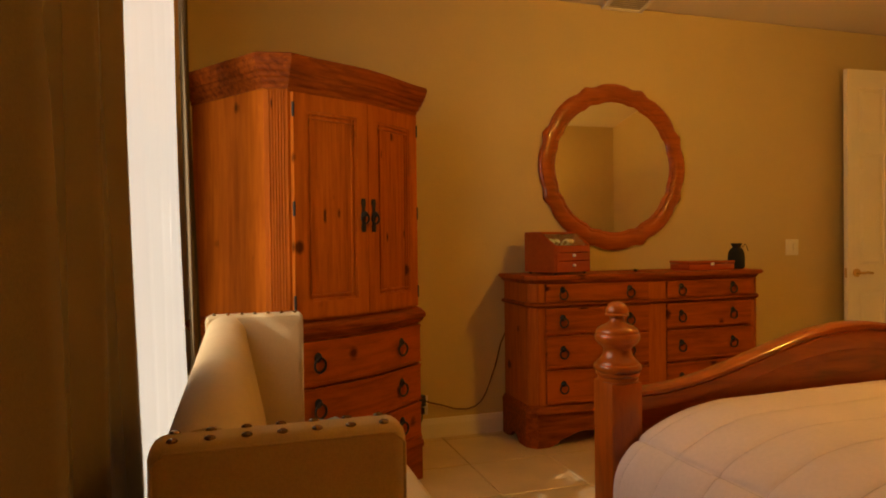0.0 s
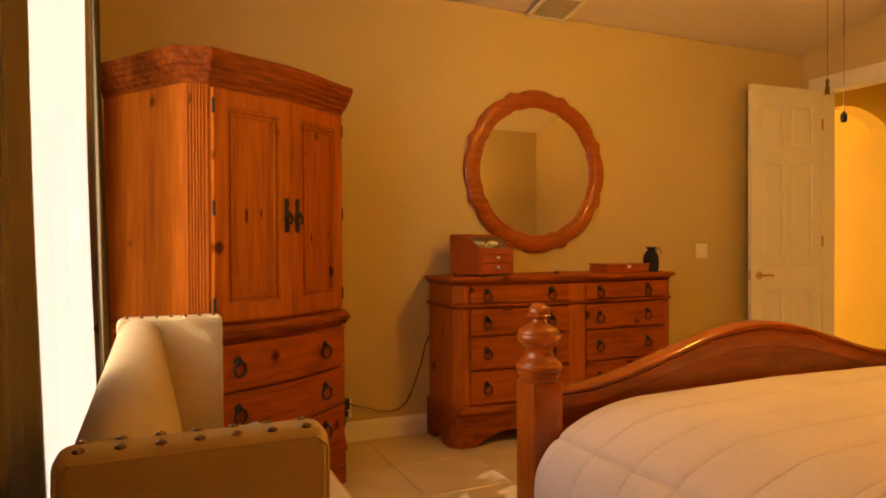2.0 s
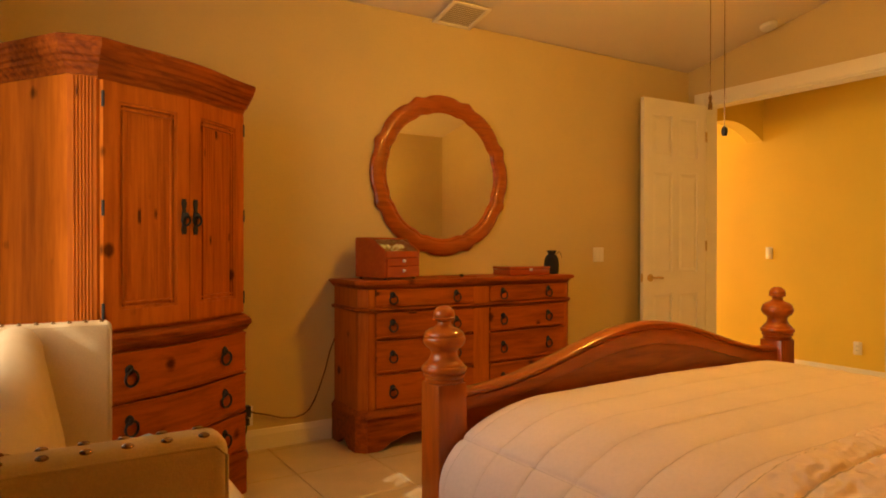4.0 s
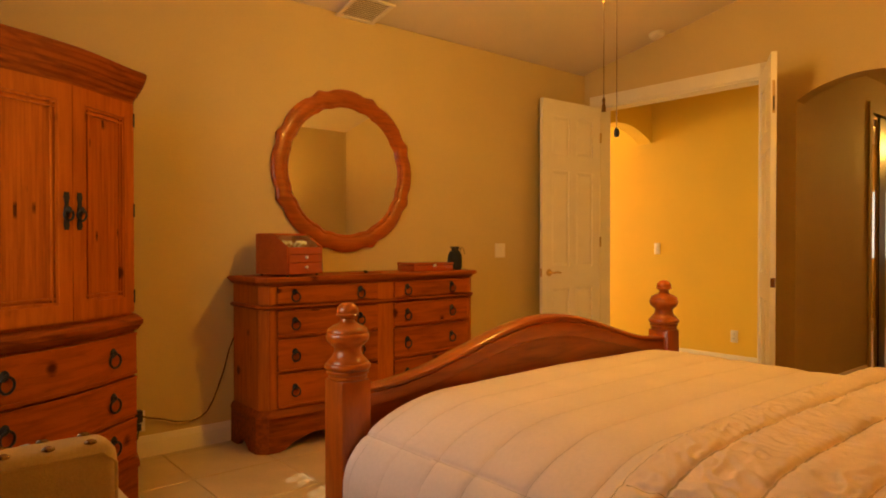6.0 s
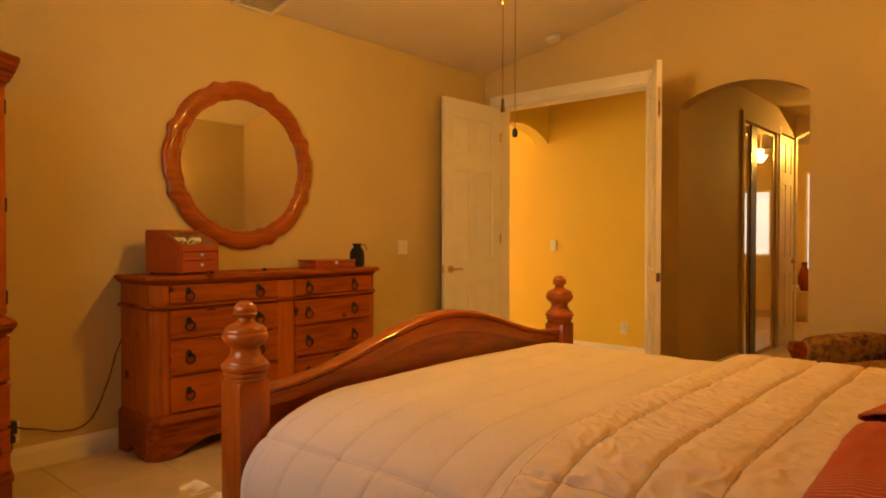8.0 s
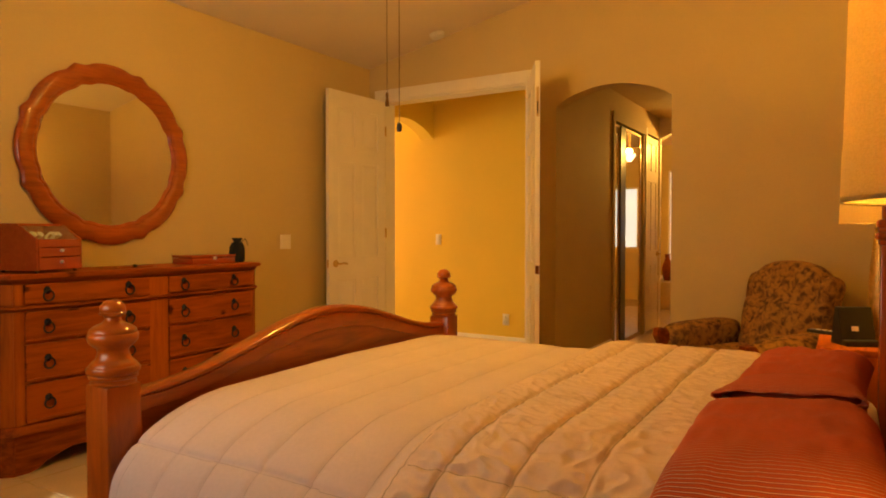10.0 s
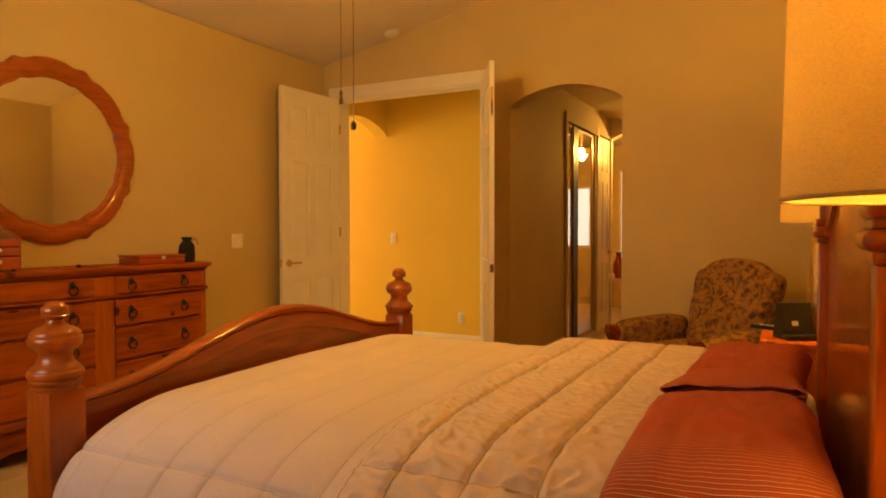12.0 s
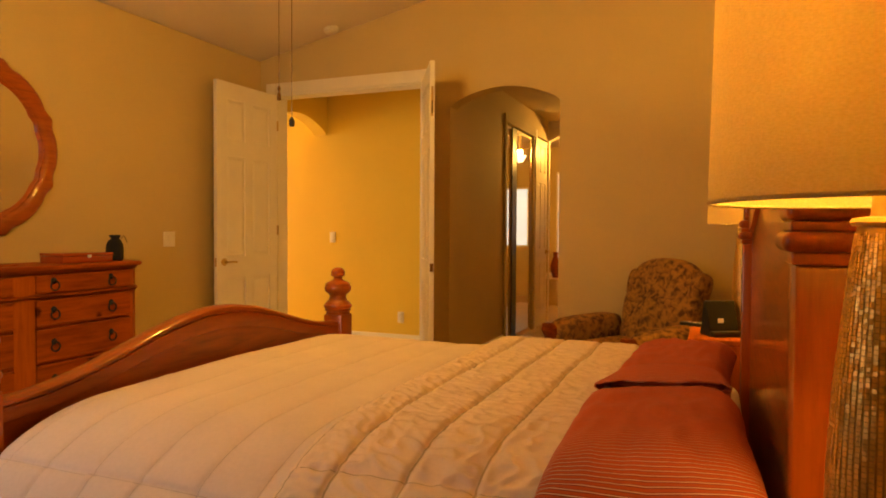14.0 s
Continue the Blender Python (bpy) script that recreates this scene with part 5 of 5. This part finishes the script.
part("cord", tube([(0.025, -0.02, 0.145), (0.045, -0.025, 0.165), (0.062, -0.02, 0.150), (0.075, -0.015, 0.128), (0.082, -0.012, 0.118)], 0.0025, 6), CLOTH_BLACK, bag, "thin black drawstring", "all")
# plain dark stick with a knob; the blade part is its flat shaft
pen = empty("letter_opener", pose(2.36, 3.56, TOPZ, 0, 0, 4), "slim dark wooden stick with a knob on the dresser top", "stationery")
part("blade", box(-0.125, -0.006, 0, 0.125, 0.006, 0.006, 0.002), REDBOX, pen)
part("grip", lathe([(0, 0.0), (0.012, 0.003), (0.014, 0.012), (0.008, 0.02), (0, 0.021)], 12), IRON, pen, "dark knob", True)

# ---- small fittings on walls and ceiling ----
def plate(name, m, gangs, label, outlet=False):
    a = empty(name, m, label, "outlet" if outlet else "switch")
    w = 0.07 + 0.046 * (gangs - 1)
    part("cover_plate", box(-w / 2, -0.006, -0.058, w / 2, 0, 0.058, 0.003), PLASTIC, a, smooth=True)
    for k in range(gangs):
        x = (k - (gangs - 1) / 2) * 0.046
        if outlet:
            for z in (-0.02, 0.02):
                so = part("socket", box(x - 0.015, -0.009, z - 0.014, x + 0.015, -0.005, z + 0.014, 0.004), PLASTIC, a)
                for dx in (-0.006, 0.006):
                    part("slot", box(x + dx - 0.0012, -0.0095, z - 0.004, x + dx + 0.0012, -0.0088, z + 0.006), BLACK, so)
        else:
            part("rocker", box(x - 0.016, -0.010, -0.032, x + 0.016, -0.005, 0.032, 0.003), PLASTIC, a)
    return a


plate("light_switch", pose(3.905, NY, 1.135), 2, "ivory double rocker switch on the tan wall")
plate("wall_outlet", pose(1.06, NY, 0.205), 1, "ivory wall outlet with plugs above the baseboard", True)
plate("light_switch", pose(HX, 3.83, 1.135, 0, 0, -90), 1, "ivory rocker switch on the yellow hall wall")
plate("wall_outlet", pose(HX, 3.0, 0.30, 0, 0, -90), 1, "ivory wall outlet low on the yellow wall", True)
pl = empty("plug_adapter", pose(1.05, NY - 0.009, 0.205), "black power adapters stacked in the wall outlet", "adapter")
part("upper_plug", box(-0.028, -0.05, 0.005, 0.020, 0, 0.07, 0.006), BLACK, pl, smooth=True)
part("lower_plug", box(-0.022, -0.035, -0.045, 0.016, 0, -0.005, 0.005), BLACK, pl, smooth=True)
part("lead", tube([(0, -0.03, -0.045), (-0.005, -0.035, -0.08), (-0.03, -0.04, -0.12), (-0.06, -0.05, -0.16)], 0.004, 8), BLACK, pl, "short black lead", "all")
cord = [(1.06, 3.84, 0.245), (1.10, 3.85, 0.225), (1.185, 3.86, 0.200), (1.26, 3.862, 0.172), (1.34, 3.862, 0.162), (1.40, 3.862, 0.175), (1.44, 3.862, 0.205), (1.475, 3.864, 0.26), (1.505, 3.866, 0.33), (1.545, 3.866, 0.44), (1.575, 3.868, 0.55), (1.64, 3.868, 0.70)]
tagged(part("power_cord", tube(cord, 0.0045, 8), NAIL, None, "", "all"), "thin brown power cord running behind the dresser", "cord")


def slope_z(y):
    return EAVE + 0.22 * (NY - y)


vent = empty("ceiling_vent", pose(2.475, 3.735, slope_z(3.735) - 0.001, 180 - 12.4), "white slatted air vent on the sloping ceiling", "vent")
for n_, b_ in (("frame_side", (-0.155, -0.14, 0, -0.125, 0.14, 0.012)), ("frame_side", (0.125, -0.14, 0, 0.155, 0.14, 0.012)), ("frame_end", (-0.125, -0.14, 0, 0.125, -0.115, 0.012)), ("frame_end", (-0.125, 0.115, 0, 0.125, 0.14, 0.012))):
    part(n_, box(*b_, bevel=0.003), WHITE, vent)
part("backing", box(-0.125, -0.115, -0.002, 0.125, 0.115, 0.001), DUCT, vent, "dark duct behind the slats")
for k in range(11):
    y = -0.105 + 0.021 * k
    part("slat", prism([(y, 0.001), (y + 0.004, 0.001), (y + 0.014, 0.011), (y + 0.010, 0.011)], "x", -0.125, 0.125), WHITE, vent)
det = empty("smoke_detector", pose(4.875, 3.025, slope_z(3.025), 167.6), "round white smoke detector on the sloping ceiling", "detector")
part("base", lathe([(0, 0), (0.066, 0), (0.066, 0.010), (0, 0.011)], 32), PLASTIC, det, smooth=True)
part("cap", lathe([(0, 0.010), (0.058, 0.011), (0.060, 0.024), (0.050, 0.034), (0.02, 0.038), (0, 0.038)], 32), PLASTIC, det, smooth=True)
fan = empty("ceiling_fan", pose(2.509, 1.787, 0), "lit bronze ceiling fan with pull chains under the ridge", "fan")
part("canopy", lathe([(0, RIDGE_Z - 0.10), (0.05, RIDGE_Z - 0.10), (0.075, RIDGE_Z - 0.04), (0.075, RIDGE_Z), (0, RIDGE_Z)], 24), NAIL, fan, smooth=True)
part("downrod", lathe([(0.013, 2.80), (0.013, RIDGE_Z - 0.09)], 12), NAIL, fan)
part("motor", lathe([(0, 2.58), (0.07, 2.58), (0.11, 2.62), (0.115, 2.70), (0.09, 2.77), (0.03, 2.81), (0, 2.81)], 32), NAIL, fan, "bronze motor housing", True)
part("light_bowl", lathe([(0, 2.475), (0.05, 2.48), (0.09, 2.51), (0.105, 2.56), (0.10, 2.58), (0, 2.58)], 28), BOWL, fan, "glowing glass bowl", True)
for k in range(5):
    blade = part("blade", prism([(0.20, -0.055), (0.62, -0.07), (0.66, 0.0), (0.62, 0.07), (0.20, 0.055)], "z", -0.004, 0.004, bevel=0.002), BEDWOOD, fan)
    blade.matrix_local = pose(0, 0, 2.67, 0, 0, 72 * k + 15) @ pose(0, 0, 0, 12)
    part("blade_arm", box(0.09, -0.02, -0.012, 0.24, 0.02, -0.004, 0.003), NAIL, blade)
for y, z, nm in ((-0.035, 1.70, "bob"), (0.035, 1.838, "tassel")):
    ch = part("pull_chain", tube([(0, y, z + 0.02), (0, y, 2.3), (0, y * 3.2, 2.60)], 0.0019, 6), NAIL, fan, "thin metal pull chain")
    if nm == "bob":
        part("bob", lathe([(0, z - 0.022), (0.010, z - 0.020), (0.013, z - 0.008), (0.013, z + 0.008), (0.008, z + 0.018), (0.003, z + 0.024), (0, z + 0.025)], 14, cy=y), BLACK, ch, "small black bob", True)
    else:
        part("tassel", lathe([(0, z - 0.035), (0.010, z - 0.034), (0.009, z - 0.01), (0.005, z + 0.005), (0.008, z + 0.018), (0.004, z + 0.03), (0, z + 0.031)], 14, cy=y), NAIL, ch, "bronze tassel weight", True)

# ---- things on the far nightstand ----
NZ = 0.712
ck = empty("clock_radio", pose(3.455, -0.062, NZ, 0, 0, -60), "black clock radio with a small painted reflection on the nightstand", "radio")
bm = prism([(-0.045, 0), (0.055, 0), (0.045, 0.03), (0.025, 0.165), (-0.005, 0.165), (-0.035, 0.045)], "x", -0.075, 0.075, bevel=0.004)
part("case", bm, BLACK, ck, smooth=True)
part("dock", box(-0.075, -0.085, 0, 0.075, -0.035, 0.025, 0.005), BLACK, ck, smooth=True)
# pale patch stands for the small white reflections on the case
part("display", prism([(-0.034, 0.062), (-0.029, 0.083), (-0.031, 0.0835), (-0.036, 0.0625)], "x", -0.03, 0.0), PLASTIC, ck, "pale patch standing for reflections")
rem = empty("remote_control", pose(3.72, 0.05, NZ, 0, 0, 65), "slim black remote control lying on the nightstand", "remote")
part("case", box(-0.085, -0.024, 0, 0.085, 0.024, 0.018, 0.006), BLACK, rem, smooth=True)
for k in range(4):
    part("button", box(-0.06 + 0.03 * k, -0.010, 0.018, -0.045 + 0.03 * k, 0.010, 0.020, 0.001), PLASTIC, rem)

# ---- passage and bath ----
def sliding_mirror(name, x0, x1, y, label):
    a = empty(name, pose(0, y, 0), label, "door", "mirrored closet doors")
    z0, z1 = 0.02, 2.35
    part("mirror_panel", box(x0 + 0.03, -0.004, z0 + 0.03, x1 - 0.03, 0.004, z1 - 0.03), MIRROR, a, "mirror glass")
    for b_ in ((x0, z0, x0 + 0.03, z1), (x1 - 0.03, z0, x1, z1)):
        part("stile", box(b_[0], -0.012, b_[1], b_[2], 0.012, b_[3], 0.003), BRASS, a, "brass stile")
    for b_ in ((z0, z0 + 0.03), (z1 - 0.03, z1)):
        part("rail", box(x0 + 0.03, -0.012, b_[0], x1 - 0.03, 0.012, b_[1], 0.003), BRASS, a, "brass rail")
    return a


sliding_mirror("closet_mirror_door", 6.705, 6.962, 2.047, "half-covered sliding closet door with mirror glass")
fd = sliding_mirror("closet_mirror_door", 6.97, 7.80, 2.045, "front sliding closet door with mirror glass")
part("edge_strip", box(6.965, -0.022, 0.02, 7.15, -0.013, 2.35, 0.002), BLACK, fd, "black edge strip")
setting("trim_closet", box(6.64, PY1 - 0.018, 2.36, 7.92, PY1 - 0.001, 2.45, 0.004), PAINT)
setting("trim_closet_side", box(6.64, PY1 - 0.018, 0, 6.71, PY1 - 0.001, 2.36, 0.004), PAINT)
setting("trim_closet_track", box(6.71, 2.03, 0, 7.86, 2.11, 0.018, 0.003), BRASS)
bl = empty("bowl_pendant", pose(9.30, 1.49, -0.06), "lit frosted glass bowl lamp hanging in the bath", "lamp")
part("bowl", lathe([(0, 2.27), (0.03, 2.272), (0.05, 2.30), (0.075, 2.335), (0.088, 2.37), (0.083, 2.37), (0.05, 2.31), (0, 2.285)], 28), BOWL, bl, "glowing glass bowl", True)
part("stem", lathe([(0.010, 2.28), (0.010, 2.79), (0.05, 2.80), (0.05, 2.81)], 14), BRASS, bl, "brass stem", True)
for nm, y0, y1, z0, z1 in (("window_bath", 0.36, 0.90, 0.92, 2.03), ("window_tub", 2.20, 2.66, 0.60, 2.30)):
    w = empty(nm, pose(12.04, 0, 0), "white-framed bath window with slatted blind", "window")
    w["kind"] = "structure"
    bm = box(-0.03, y0, z0, 0.03, y0 + 0.03, z1)
    box(-0.03, y1 - 0.03, z0, 0.03, y1, z1, bm=bm)
    box(-0.03, y0 + 0.03, z0, 0.03, y1 - 0.03, z0 + 0.03, bm=bm)
    box(-0.03, y0 + 0.03, z1 - 0.03, 0.03, y1 - 0.03, z1, bm=bm)
    part("window_frame", bm, WHITE, w)
    z = z0 + 0.06
    while z < z1 - 0.05:
        part("slat", box(-0.05, y0 + 0.032, z, -0.032, y1 - 0.032, z + 0.004), WHITE, w)
        z += 0.045
tub = empty("bath_tub", pose(0, 0, 0), "tiled tub surround in the bath", "bathtub")
part("deck", box(10.6, 2.16, 0, 11.98, 3.48, 0.43, 0.01), TILE, tub)
part("basin_rim", box(10.85, 2.62, 0.43, 11.85, 3.40, 0.46, 0.02), WHITE, tub, "white basin rim", True)
vs = empty("vase", pose(11.0, 2.44, 0.43), "dark brown vase standing on the tub deck", "vase")
part("body", lathe([(0, 0), (0.05, 0), (0.055, 0.02), (0.085, 0.12), (0.09, 0.20), (0.06, 0.30), (0.035, 0.36), (0.045, 0.43), (0.035, 0.43), (0, 0.36)], 24), PINE_DK, vs, smooth=True)

# unseen slatted screen added outside the window; its few open gaps shape the sun spots
shut = empty("window_blind", pose(WX - 0.115, 0, 0), "unseen slatted screen added to shape sun spots on the floor", "blind")
gaps = [(2.172, 1.51), (2.242, 1.51), (2.172, 1.46), (2.242, 1.46), (1.94, 1.51), (2.01, 1.51), (1.94, 1.46), (2.01, 1.46), (2.19, 1.36), (2.12, 1.31)]
z = VZ0 + 0.05
while z < VZ1 - 0.05:
    z1 = min(z + 0.05, VZ1 - 0.05)
    holes = sorted(y for y, zz in gaps if z <= zz < z1)
    edges = [VY0 + 0.02]
    for y in holes:
        edges += [y - 0.031, y + 0.031]
    edges.append(VY1 - 0.02)
    bm = bmesh.new()
    for e0, e1 in zip(edges[::2], edges[1::2]):
        box(-0.004, e0, z - 0.001, 0.004, e1, z1, bm=bm)
    for e0, e1 in zip(edges[1::2], edges[2::2]):
        box(-0.003, e0, z - 0.001, 0.003, e1, z + 0.006, bm=bm)
    part("slat", bm, WHITE, shut)
    z = z1

# ---- floor tiles ----
TS = 0.46
bm = box(0.002, 0.002, -0.0058, TS - 0.003, TS - 0.003, 0.0, 0.0)
top = [e for e in bm.edges if all(v.co.z > -0.001 for v in e.verts)]
bmesh.ops.bevel(bm, geom=top, offset=0.002, segments=1, affect="EDGES")
tile = part("tile", bm, TILE, bpy.data.objects["floor"])
tile.location = (1.18, 3.35, 0)
for i in range(-4, 26):
    for j in range(-9, 10):
        x, y = 1.18 + TS * i, 3.35 + TS * j
        bedroom = x > WX - 0.3 and x < EX + 0.1 and y > SY - 0.3 and y < NY
        hall = EX < x < HX and 2.0 < y
        passage = EX < x < 10.5 and 0.6 < y < 2.1
        if (bedroom or hall or passage) and (i, j) != (0, 0):
            t_ = new("tile", tile.data)
            t_.parent = tile.parent
            t_.location = (x, y, 0)
